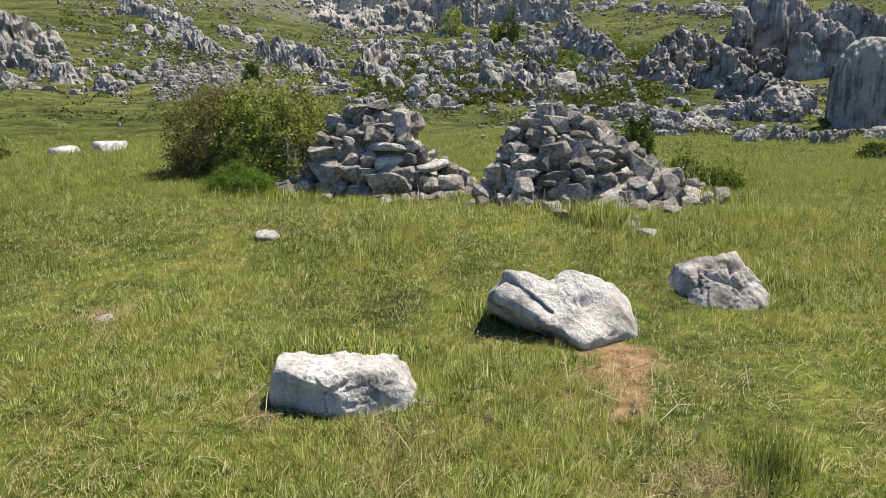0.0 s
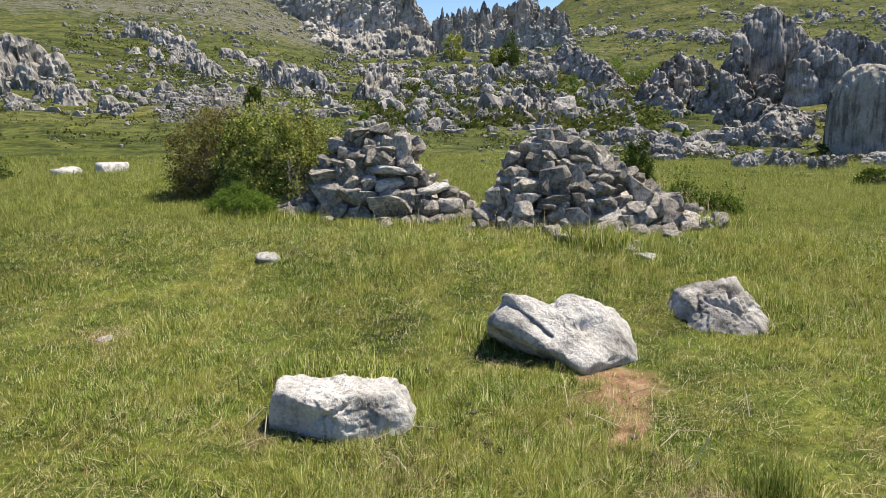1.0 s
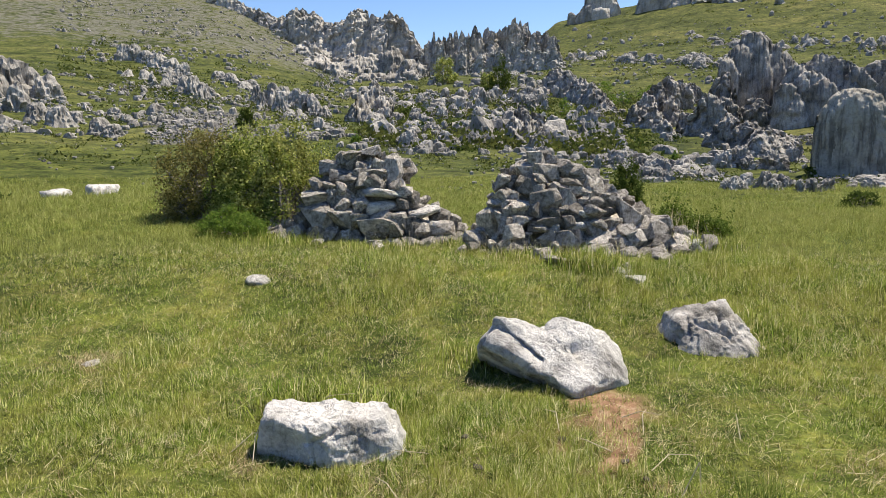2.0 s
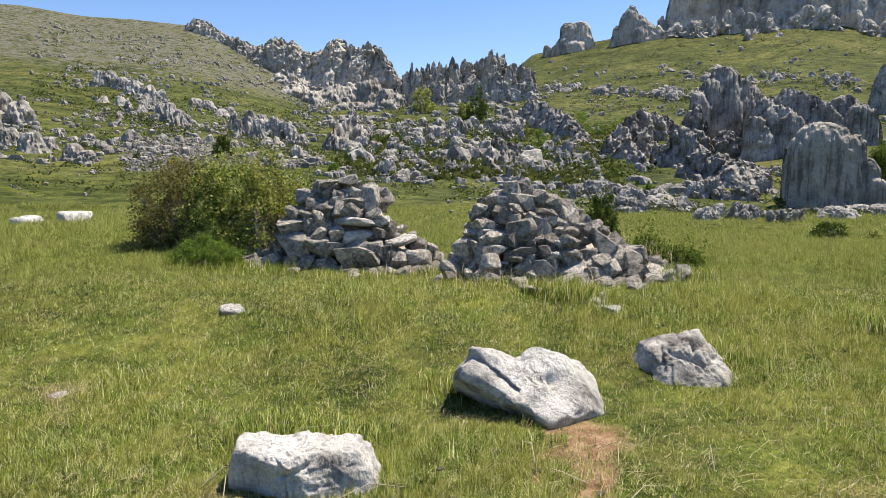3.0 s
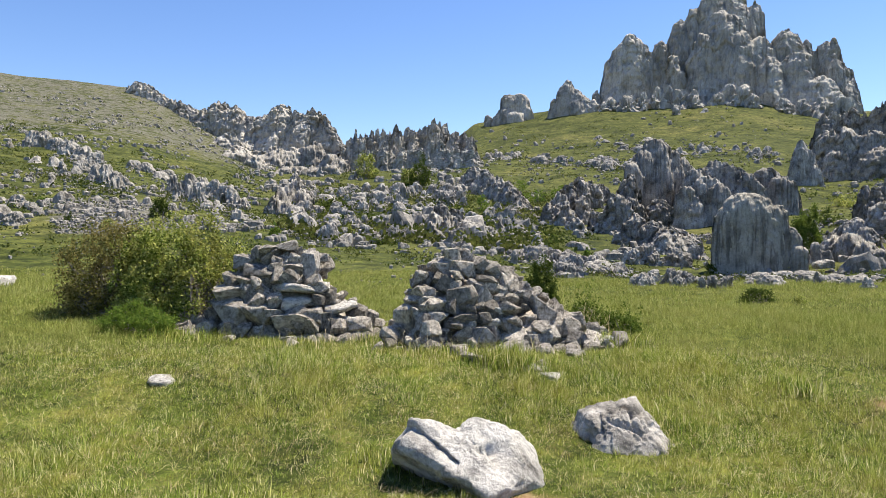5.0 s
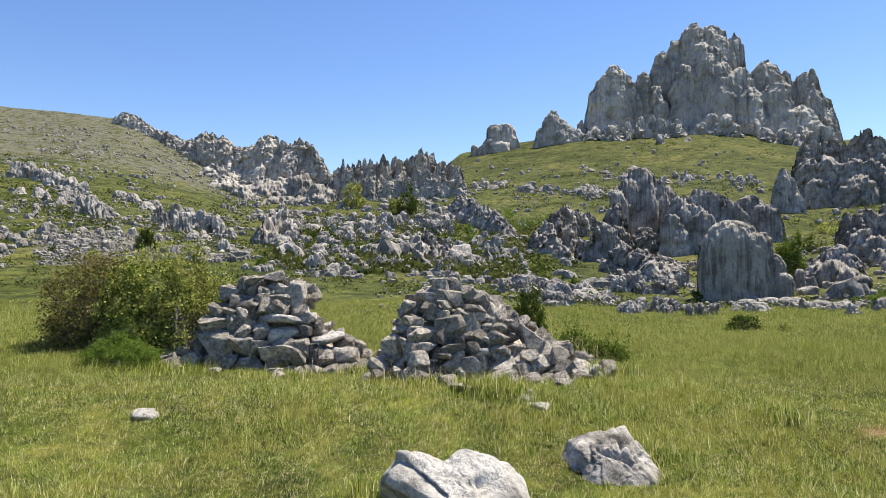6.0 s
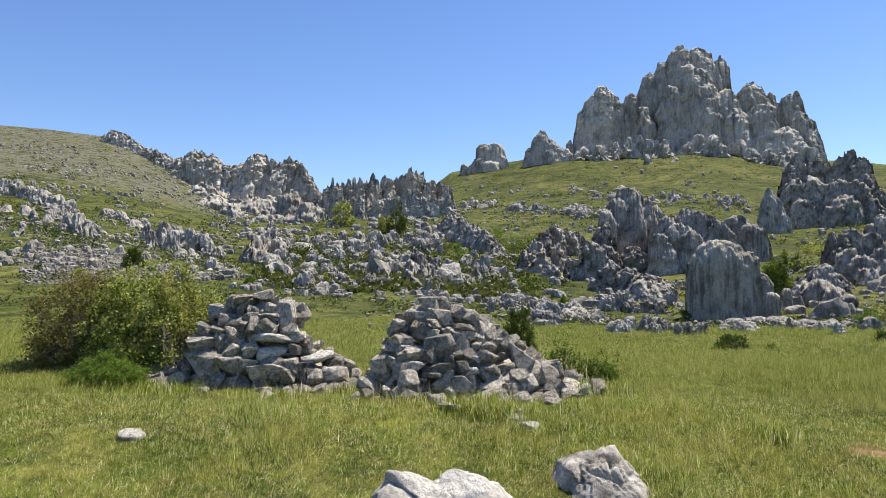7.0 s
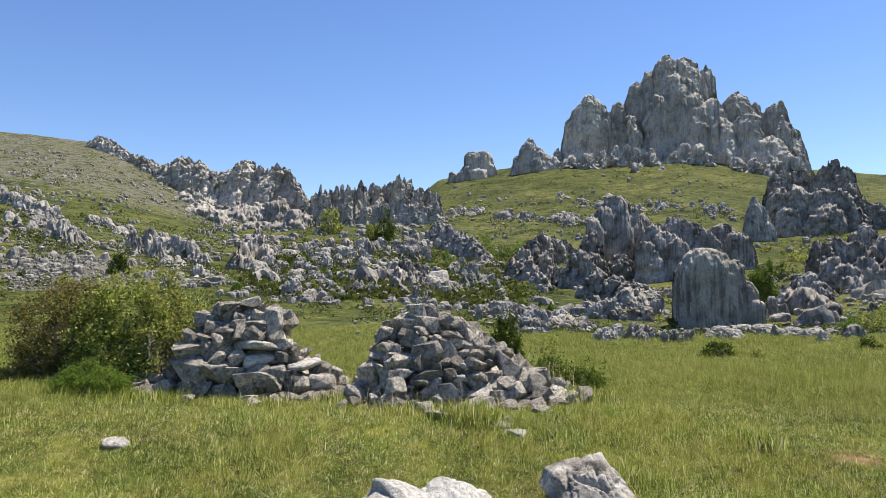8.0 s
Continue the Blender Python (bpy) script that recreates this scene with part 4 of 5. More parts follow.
cliff("valley_cliff", "grey limestone cliff above the shrubs", [(33.38, 76, 1.6, 4.5), (34.26, 77, 2.2, 4.8), (35.28, 77, 2.3, 4.3), (35.7, 84, 2.8, 5.7), (33.69, 73, 1.8, 3.3), (34.72, 72, 2, 2.6), (35.95, 73, 2.1, 3), (37.13, 80, 2.7, 4.5), (38.05, 76, 2.5, 3.3), (32.67, 80, 1.8, 4.8), (35.02, 68, 1.5, 1.6)], STONE_MID, 27, wide=1.55, taper=0.3, blunt=3.5, lump=0.18, flute=0.07, skin=0.08, split=0.18, cells=1.5, edge=0.4)
outcrop("side_rock", "low pale rock in the grass", [(35.49, 60.9, 1.7, 0.8), (36.65, 59.1, 1.7, 0.7)], STONE_MID, 28, split=0.1)
cliff("needle_rock", "pointed grey limestone needle on the slope", [(28.76, 143, 3.5, 8.4), (29.28, 143, 3.2, 6.7), (28.26, 142, 2.3, 5.2), (29.7, 142, 2.3, 3.8)], STONE_MID, 29, "fluted towers", wide=1.3, taper=0.35, blunt=3.6, lump=0.1, flute=0.08, skin=0.05, split=0.06, edge=0.2)
cliff("upper_crag", "broken limestone crag with fluted top", [(30.12, 160, 3.6, 12.8), (30.73, 161, 3.1, 13.3), (31.4, 162, 3.1, 13.1), (32.07, 163, 3.3, 13.8), (32.78, 163, 3.1, 12.5), (33.5, 163, 2.8, 13.1), (34.09, 163, 3.4, 14.5), (34.69, 162, 3.3, 12.7), (35.2, 160, 2.9, 9.3), (35.78, 158, 2.8, 7.1), (30.38, 155, 5.1, 9.1), (31.65, 155, 5.4, 10), (33.09, 154, 5.2, 8.9), (34.35, 154, 4.7, 8.5), (35.41, 152, 3.6, 5.4), (30.93, 152, 4.3, 5.9), (33.47, 151, 5.2, 5.6), (36.56, 158, 3.6, 5.4), (37.52, 158, 3.6, 4.1)], STONE_MID, 30, wide=1.6, taper=0.3, blunt=3.6, lump=0.2, flute=0.07, skin=0.09, split=0.2, cells=1.5, edge=0.4, jag=0.05)
outcrop("cliff_band", "pale limestone band high on the stony slope", [(-29.55, 156.7, 2.8, 3.1), (-28.87, 156.7, 3.2, 3.1), (-28.03, 151.2, 3.1, 2.5), (-27.18, 144.8, 3, 2.6), (-26.32, 134.7, 3.2, 2.7), (-25.58, 128.2, 2.6, 2.4), (-26.43, 113.5, 2.1, 2), (-25.49, 105.5, 2.3, 2.3), (-24.75, 98.5, 2.5, 2.7), (-24.22, 92.5, 2, 2.2), (-23.61, 98.1, 1.8, 1.3), (-25.83, 98.5, 1.4, 1.1), (-29.36, 127.3, 1.9, 1.2), (-28.23, 123.6, 1.8, 1.5), (-27.7, 113.8, 1.4, 1.6), (-26.85, 110.9, 1.5, 1.3)], STONE_MID, 41, "cliff bands", wide=1.75, taper=0.3, blunt=0.75, steep=1.0, lump=0.22, gully=0.2, flute=0.06, split=0.16, skin=0.7, angular=True)
outcrop("cliff_band", "dark edged limestone rib above the scree", [(-22.96, 130.3, 2.4, 1.5), (-22.03, 128.2, 2.6, 1.7), (-21, 121.2, 2.5, 1.3), (-20.12, 96.9, 1.6, 2.3), (-19.79, 83, 1.3, 2.1), (-18.92, 84.6, 2.2, 3), (-18.34, 80.3, 1.5, 2.4), (-17.93, 96.5, 1.7, 2.4), (-17.1, 91.9, 2.1, 2.7), (-16.43, 85.2, 2.1, 2.4), (-15.75, 83.8, 1.9, 2), (-14.97, 81.1, 1.6, 1.4), (-17.74, 74.7, 1.3, 1), (-16.7, 74.7, 1.3, 0.8), (-20.41, 126.5, 2.1, 1.5)], STONE_MID, 43, "cliff bands", wide=1.75, taper=0.3, blunt=0.75, steep=1.0, lump=0.22, gully=0.2, flute=0.06, split=0.16, skin=0.7, angular=True)
outcrop("left_rock", "pale weathered rock face on the slope", [(-36.96, 90.1, 3.1, 4.3), (-35.87, 91.9, 2.8, 3.2), (-34.78, 88.6, 2.6, 2.5), (-36.71, 72.9, 2.1, 2.3), (-35.5, 64.8, 1.6, 1.4), (-34.12, 59.3, 1.7, 1.5), (-33.09, 62.5, 1.2, 1), (-31.5, 53.5, 1.6, 1.2), (-30.77, 50.3, 1, 0.8), (-37.51, 56.2, 1, 0.9), (-38.42, 85.7, 2.9, 4.4), (-38.71, 68.3, 1.9, 2.2)], STONE_MID, 46, "cliff bands", wide=1.75, taper=0.3, blunt=0.75, steep=1.0, lump=0.22, gully=0.2, flute=0.06, split=0.16, skin=0.7, angular=True)


TALUS = []


def band(label, line, count, w0, w1, h0, h1, seed, slack=0.5):
    """A broken band of rock along a line of (bearing, distance)."""
    rng = np.random.default_rng(seed)
    t = np.linspace(0, len(line) - 1, count)
    az = np.interp(t, range(len(line)), [q[0] for q in line]) + rng.normal(0, slack, count)
    r = np.interp(t, range(len(line)), [q[1] for q in line]) * (1 + rng.normal(0, 0.03, count))
    rows = []
    for a, d in zip(az, r):
        w = rng.uniform(w0, w1)
        rows.append((a, d, w, min(rng.uniform(h0, h1), w * 0.95)))
    outcrop("cliff_band", label, rows, STONE_MID, seed, "cliff bands", angular=True, wide=1.6, taper=0.3, blunt=0.75, steep=1.0, lump=0.26, gully=0.2, flute=0.05, split=0.24, skin=0.8)
    TALUS.append((az, r, w0, w1))


band("low broken limestone ledge in the grass", [(-38, 84), (-33, 74), (-29, 68)], 8, 0.7, 1.6, 0.4, 1.0, 44, 1.2)
band("jagged limestone ledge among boulders", [(-8.0, 56), (-2.5, 60), (3, 56)], 22, 0.6, 1.6, 0.5, 1.6, 45, 1.0)
band("jagged limestone ledge among boulders", [(-10, 78), (-4, 92), (4, 80)], 30, 0.8, 2.3, 0.8, 2.6, 46, 1.6)
band("jagged limestone ledge under the trees", [(-10, 108), (-3, 114), (4, 104)], 30, 1.0, 2.8, 1.0, 3.0, 47, 1.2)
band("jagged limestone ledge up the rocky mound", [(-8, 68), (0, 70), (7, 66)], 26, 0.7, 1.9, 0.6, 2.2, 51, 1.4)
band("pale limestone ledge at the meadow edge", [(7.0, 47), (10.5, 45.5), (15.5, 44.5)], 34, 0.5, 1.7, 0.4, 1.3, 48, 0.5)
band("grey limestone ledge across the green hill", [(4.5, 225), (8, 205), (13, 185), (16, 176)], 40, 1.2, 3.6, 0.9, 2.6, 49, 0.8)
band("grey limestone ledge across the green hill", [(14, 235), (19, 215), (23, 200), (27, 185)], 36, 1.2, 3.4, 0.8, 2.4, 50, 1.0)
for line, count in ((((-19.0, 296), (-13.5, 262), (-8.5, 238)), 46), (((-6.2, 236), (-1.0, 222), (3.6, 200)), 30), (((-29.5, 118), (-26.5, 98), (-24.0, 82)), 40), (((-22.5, 92), (-18.5, 82), (-15.0, 70)), 40)):
    t = np.linspace(0, 2, count)
    TALUS.append((np.interp(t, range(3), [q[0] for q in line]), np.interp(t, range(3), [q[1] for q in line]), 1.2, 4.5 if line[0][1] > 150 else 2.0))

# ---- loose rocks over the slopes ----
ROCKS = []
for s in range(14):
    rng = np.random.default_rng(100 + s)
    if s % 2:
        ROCKS.append(hewn(3, chance_facets(rng, 0.9, 6), worn=22, rough=0.34, grain=3.0, seed=s * 13))
    else:
        ROCKS.append(crag(rng, 1.0, 0.8, rng.uniform(0.7, 1.2), 3, steep=0.9, lump=0.36, gully=0.24, flute=0.06, split=0.34))
ROCK_MESHES = [mesh_of("limestone_rock", v, t, STONE_MID, False) for v, t in ROCKS]
SMALL = []
for s in range(12):
    rng = np.random.default_rng(200 + s)
    SMALL.append(hewn(2 if s < 6 else 1, chance_facets(rng, 0.9, 8), worn=22, rough=0.32, grain=3.0, seed=s * 11))

# bearing from, to, distance from, to, count, size from, to (metres), share of clumping
BELTS = [
    (-10.5, 9, 62, 130, 105, 0.9, 2.4, 0.6), (-9, 7, 48, 62, 46, 0.5, 1.4, 0.6), (7, 16, 42, 49, 36, 0.4, 1.2, 0.2),
    (14, 33, 58, 90, 20, 0.6, 1.5, 0.5), (-31, -14, 62, 130, 34, 0.6, 1.6, 0.6), (30, 42, 44, 110, 24, 0.6, 1.8, 0.4), (15, 36, 28, 33, 12, 0.25, 0.6, 0.4),
]
DUST = [
    (-40, 14, 40, 62, 260, 0.10, 0.40, 0.85), (-40, -13, 50, 140, 1100, 0.2, 0.9, 0.75), (-11, 10, 58, 130, 650, 0.3, 1.1, 0.95), (-14, 14, 46, 64, 500, 0.18, 0.7, 0.85),
    (10, 42, 32, 60, 350, 0.14, 0.5, 0.85), (12, 42, 55, 150, 900, 0.25, 1.2, 0.85), (4, 36, 130, 310, 230, 0.4, 1.8, 0.98),
    (-34, -12, 150, 330, 700, 0.35, 1.3, 0.9), (-14, 5, 120, 220, 500, 0.5, 1.9, 0.8), (-30, 6, 24, 42, 70, 0.06, 0.25, 0.7), (-28, -20, 46, 72, 2400, 0.07, 0.30, 0.3), (-40, 40, 36, 70, 1200, 0.05, 0.2, 0.6), (-36, 38, 70, 150, 1300, 0.12, 0.4, 0.75), (-34, 34, 150, 330, 800, 0.25, 0.5, 0.9),
]


def scatter(rng, belt):
    a0, a1, r0, r1, count, s0, s1, clump = belt
    az = rng.uniform(a0, a1, count * 8)
    r = np.exp(rng.uniform(math.log(r0), math.log(r1), count * 8))
    x, y = r * np.sin(np.radians(az)), r * np.cos(np.radians(az))
    p = np.stack([az * 0.55, np.log(r) * 14, 0 * r], 1)
    keep = np.where(fbm(p, 3, 77) + rng.uniform(-0.5, 0.5, len(r)) * (1 - clump) > 0.44 + 0.10 * clump)[0][:count]
    size = s0 * (s1 / s0) ** rng.uniform(0, 1, len(keep)) ** 1.6
    return x[keep], y[keep], ground_z(x[keep], y[keep]), size


rng = np.random.default_rng(5)
for belt in BELTS:
    for x, y, z, s in zip(*scatter(rng, belt)):
        k = int(rng.integers(len(ROCK_MESHES)))
        ob = new("limestone_rock", ROCK_MESHES[k])
        ob.matrix_world = pose(x, y, z - s * 0.05, rng.uniform(-14, 14), rng.uniform(-14, 14), rng.uniform(0, 360)) @ Matrix.Diagonal((s * rng.uniform(0.5, 0.8), s * rng.uniform(0.45, 0.7), s * rng.uniform(0.6, 1.15), 1))
        tagged(ob, "weathered grey limestone rock on the grassy slope", "rock", "slope rocks")
bits = []
for belt in DUST:
    for x, y, z, s in zip(*scatter(rng, belt)):
        v, t = SMALL[int(rng.integers(6)) + (6 if s < 0.45 else 0)]
        a = rng.uniform(0, 2 * math.pi)
        c, d = math.cos(a), math.sin(a)
        w = v * np.array([s * rng.uniform(0.5, 0.9), s * 0.5, s * rng.uniform(0.5, 1.25)])
        bits.append((np.stack([w[:, 0] * c - w[:, 1] * d + x, w[:, 0] * d + w[:, 1] * c + y, w[:, 2] + z + s * 0.05], 1), t))
for az, r, w0, w1 in TALUS:
    for k in range(len(az) * (4 if 60 < r.mean() < 140 else 7)):
        j = int(rng.integers(len(az)))
        a, d = az[j] + rng.normal(0, 1.0), r[j] * (1 + rng.normal(0, 0.035))
        x, y, z = spot(a, d)
        s = rng.uniform(0.10, 0.38) * w1 * rng.uniform(0.4, 1.0)
        v, t = SMALL[int(rng.integers(6)) + 6]
        c, e = math.cos(k), math.sin(k)
        w = v * np.array([s * rng.uniform(0.6, 1.0), s * 0.6, s * rng.uniform(0.4, 0.9)])
        bits.append((np.stack([w[:, 0] * c - w[:, 1] * e + x, w[:, 0] * e + w[:, 1] * c + y, w[:, 2] + z + s * 0.05], 1), t))
v, f = joined(bits)
tagged(new("loose_stones", mesh_of("loose_stones", v, f, STONE_MID, False)), "countless loose limestone stones strewn over the slopes", "stones", kind="stuff")
# ---- the three boulders in the meadow ----
def boulder(name, label, at, yaw, facets, seed, level=6, mat=None, **style):
    v, t = hewn(level, facets, seed=seed, **style)
    ob = new(name, mesh_of(name, v, t, mat or STONE_NEAR))
    ob.matrix_world = pose(*at, 0, 0, yaw)
    return tagged(ob, label, "boulder", "meadow boulders")


boulder("slab_boulder", "flat-topped white limestone boulder lying in grass", (-0.95, 3.34, 0.09), 0, [
    ((0.03, -0.10, 1), 0.150), ((-1, -0.1, 0.12), 0.365), ((1, 0.1, 0.35), 0.345), ((-0.30, -0.95, -0.06), 0.185), ((0.42, -0.86, 0.30), 0.20), ((0.25, -0.95, -0.2), 0.215),
    ((0, 1, 0.25), 0.19), ((0, 0, -1), 0.2), ((-0.6, 0.75, 0.3), 0.33), ((-0.75, -0.5, 0.45), 0.345), ((0.8, -0.45, 0.5), 0.35), ((-0.2, -0.7, 0.75), 0.225)], 3, worn=44, rough=0.04, grain=3.2, chips=22, split=0.045, cells=2.8,
    dents=[((-0.05, -1, 0.2), 0.16, 0.03), ((0.35, -1, 0.45), 0.14, 0.02)], cracks=[((0.35, 0.3, -0.85), -0.12, 0.012, 0.03, (0.05, -1, 0.3)), ((0.9, 0.1, 0.3), -0.06, 0.008, 0.02, (-0.1, -1, 0.1))])
boulder("tilted_boulder", "big tilted pale limestone boulder with deep cracks", (0.30, 4.55, 0.15), 0, [
    ((0.1, -0.53, 0.84), 0.146), ((-0.42, -0.9, 0.08), 0.305), ((-0.5, -0.45, -0.75), 0.215), ((-1, 0, 0.1), 0.54), ((-0.6, 0.1, 0.8), 0.42), ((0, 1, 0.5), 0.25),
    ((1, 0, 0.15), 0.46), ((0.6, -0.75, -0.2), 0.37), ((0.75, -0.3, 0.6), 0.29), ((0, 0, -1), 0.16), ((0.5, 0.3, 0.8), 0.36)], 9, worn=44, rough=0.055, grain=2.6, chips=10, split=0.03, cells=2.6,
    dents=[((-0.11, 0.12, 0.21), 0.26, 0.095), ((0.10, -0.16, 0.20), 0.30, 0.045), ((-0.33, 0.12, 0.2), 0.14, -0.05), ((0.24, -0.10, 0.19), 0.34, 0.055), ((-0.42, 0.0, 0.26), 0.12, 0.05), ((-0.36, -0.12, 0.20), 0.09, 0.03), ((-0.48, 0.10, 0.16), 0.10, 0.035), ((0.1, 0.05, 0.25), 0.16, 0.03), ((0.36, -0.08, 0.18), 0.14, 0.024)],
    cracks=[((0.755, 0.59, 0.28), -0.20, 0.017, 0.085, (-0.24, -0.12, 0.16)), ((0.6, 0.75, 0.3), 0.02, 0.006, 0.02, (0.0, -0.2, 0.2)), ((0.9, 0.3, 0.1), 0.30, 0.007, 0.018, (0.3, -0.15, 0.1)), ((1, 0.15, 0.12), 0.19, 0.075, 0.085, (0.35, -0.35, 0.3))])
boulder("cracked_boulder", "low grey limestone boulder split by dark cracks", (1.54, 5.36, 0.035), 0, [
    ((-1, -0.2, 0.45), 0.33), ((1, -0.1, 0.85), 0.32), ((0, 1, 0.3), 0.3), ((-0.1, -0.75, 0.65), 0.24), ((-0.25, -0.1, 1), 0.27), ((0.5, -0.4, 0.75), 0.26),
    ((-0.6, -0.6, 0.5), 0.30), ((0, 0, -1), 0.2), ((0, -1, 0), 0.34)], 14, mat=STONE_GREY, worn=36, rough=0.05, grain=3.2, chips=30, split=0.07, cells=1.9,
    cracks=[((0.8, 0.55, 0.0), 0.05, 0.018, 0.10, (0.2, -0.5, 0.8)), ((0.35, 0.1, 0.9), 0.14, 0.012, 0.05, (-0.2, -0.6, 0.7)), ((0.9, -0.2, 0.3), -0.12, 0.012, 0.05, (-0.3, -0.5, 0.8)), ((0.7, -0.3, 0.6), 0.2, 0.012, 0.05, (0.5, -0.4, 0.7))])

STONES = []
for s in range(22):
    rng = np.random.default_rng(300 + s)
    v, t = broken(rng, rng.uniform(0.75, 1.0), 12 + s % 6)
    STONES.append(mesh_of("stone", v, t, STONE_CAIRN, False))
PALE = [mesh_of("pale_stone", *hewn(3, chance_facets(np.random.default_rng(500 + s), 0.6, 9), worn=30, rough=0.12, grain=3.0, seed=s * 5, chips=8, split=0.08), STONE_NEAR) for s in range(5)]

for x, y, s in ((-2.55, 6.62, 0.13), (1.12, 7.0, 0.13), (1.22, 6.72, 0.11), (-11.6, 16.7, 0.33), (-10.7, 17.1, 0.45), (-3.02, 4.55, 0.05)):
    k = int(abs(x * 10)) % 5
    ob = new("meadow_stone", PALE[k])
    ob.matrix_world = pose(x, y, gz(x, y) + s * (0.05 if s < 0.2 else 0.2), 6, -8, x * 90) @ Matrix.Diagonal((s * 1.3, s * 1.0, s * (0.6 if s < 0.2 else 1.0), 1))
    tagged(ob, "small pale stone sunk in the grass", "stone", "meadow stones")


# ---- the two cairns ----
def cairn(name, label, cx, cy, outline, deep, big, seed, front_spill, bleached=()):
    """A heap of field stones. outline: (offset across, height) of its crest; deep: half its depth at the foot; big: chosen stones."""
    rng = np.random.default_rng(seed)
    base = gz(cx, cy - deep * 0.6) - 0.03
    root = new(name)
    root.location = (cx, cy, base)
    tagged(root, label, "cairn", "stone cairns")
    ox, oh = [p[0] for p in outline], [p[1] for p in outline]

    def crest(x):
        return float(np.interp(x, ox, oh))

    def face(x, z):
        return deep * math.sqrt(max(1 - z / max(crest(x), 0.05), 0)) ** 1.0

    gx = np.linspace(ox[0], ox[-1], 60)
    gy = np.linspace(-1, 1, 40)
    X, Y = np.meshgrid(gx, gy)
    top = np.interp(X.ravel(), ox, oh)
    Z = top * (1 - Y.ravel() ** 2) * 0.84 - 0.08 + 0.05 * (fbm(np.stack([X.ravel() * 6, Y.ravel() * 6, 0 * top], 1), 3, seed) - 0.5)
    i, j = np.meshgrid(np.arange(39), np.arange(59), indexing="ij")
    a = (i * 60 + j).ravel()
    part("rubble_core", mesh_of("rubble_core", np.stack([X.ravel() * 0.96, Y.ravel() * deep * 0.72, Z], 1), np.stack([a, a + 1, a + 61, a + 60], 1), STONE_CAIRN), root, "packed rubble inside the heap")

    def stone(x, y, z, w, d, h, tilt=17, yaw=None, pale=False):
        ob = part("stone", PALE[int(rng.integers(5))] if pale else STONES[int(rng.integers(len(STONES)))], root)
        ob.matrix_local = pose(x, y, z, rng.normal(0, tilt), rng.normal(0, tilt), rng.uniform(0, 360) if yaw is None else yaw) @ Matrix.Diagonal((w / 2, d / 2, h / 2, 1))

    for k, (x, z, w, h) in enumerate(big):
        stone(x, -face(x, min(max(z, 0.02), crest(x) * 0.9)) + 0.03, z, w * 1.08, w * 0.85, h * 1.4, 9, rng.uniform(-25, 25), k in bleached)
    for side, gap in ((-1, 1.0), (1, 1.5)):
        z = 0.03
        while z < max(oh):
            x = ox[0] + rng.uniform(0, 0.1)
            while x < ox[-1]:
                w = rng.uniform(0.14, 0.34) * (1.1 - 0.25 * z)
                hh = w * rng.uniform(0.5, 0.95)
                top = crest(x)
                zz = z + rng.normal(0, 0.035)
                if z < top - 0.03:
                    yy = side * face(x, z) + rng.normal(0, 0.05)
                    clear = all(abs(x - b[0]) > b[2] * 0.28 or abs(z - b[1]) > b[3] * 0.36 for b in big)
                    if side > 0 or clear:
                        stone(x, yy + side * -0.06, zz, w * 1.05, w * rng.uniform(0.8, 1.2), hh * 1.25)
                x += w * 0.7 * gap
            z += 0.105 * gap
    for k in range(20):
        x = ox[0] + (ox[-1] - ox[0]) * (k + 0.5) / 20
        w = rng.uniform(0.16, 0.28)
        stone(x, rng.uniform(-0.05, 0.05), crest(x) - 0.03, w, w * 0.8, w * 0.7)
    for x, y, w in front_spill:
        stone(x, y, gz(cx + x, cy + y) - base + 0.03, w, w * 0.8, w * 0.5)
    return root


cairn("cairn", "heap of grey field stones beside a thorny bush", -1.98, 9.85,
      [(-1.42, 0.22), (-1.15, 0.30), (-0.90, 0.55), (-0.72, 0.96), (-0.50, 1.12), (0.0, 1.24), (0.42, 1.16), (0.50, 1.04), (0.55, 0.66), (0.74, 0.56), (0.95, 0.42), (1.18, 0.28), (1.36, 0.08)], 0.78,
      [(-0.31, 0.885, 0.42, 0.29), (0.13, 0.95, 0.30, 0.13), (0.09, 0.82, 0.38, 0.14), (0.16, 0.68, 0.56, 0.18), (-0.68, 0.62, 0.48, 0.20), (0.21, 0.48, 0.45, 0.26), (0.56, 0.56, 0.34, 0.24), (-0.70, 0.30, 0.50, 0.36),
       (-0.34, 0.32, 0.40, 0.30), (-0.06, 0.50, 0.22, 0.22), (-1.27, 0.24, 0.42, 0.22), (-0.29, 1.18, 0.38, 0.11), (-0.56, 1.02, 0.34, 0.18), (0.36, 0.98, 0.26, 0.32), (-0.03, 1.22, 0.38, 0.12), (0.17, 0.24, 0.50, 0.22), (0.78, 0.40, 0.42, 0.2),
       (-1.07, 0.08, 0.32, 0.13), (-0.29, 0.6, 0.28, 0.14), (0.6, 0.22, 0.36, 0.22), (1.0, 0.22, 0.40, 0.16)], 71,
      [(-1.05, -0.95, 0.22), (-0.55, -1.1, 0.2), (0.25, -1.15, 0.28), (0.55, -1.0, 0.22), (0.9, -0.9, 0.3), (1.15, -0.75, 0.3), (1.4, -0.6, 0.26), (0.3, -1.4, 0.22)], (3, 5, 10, 16, 20))
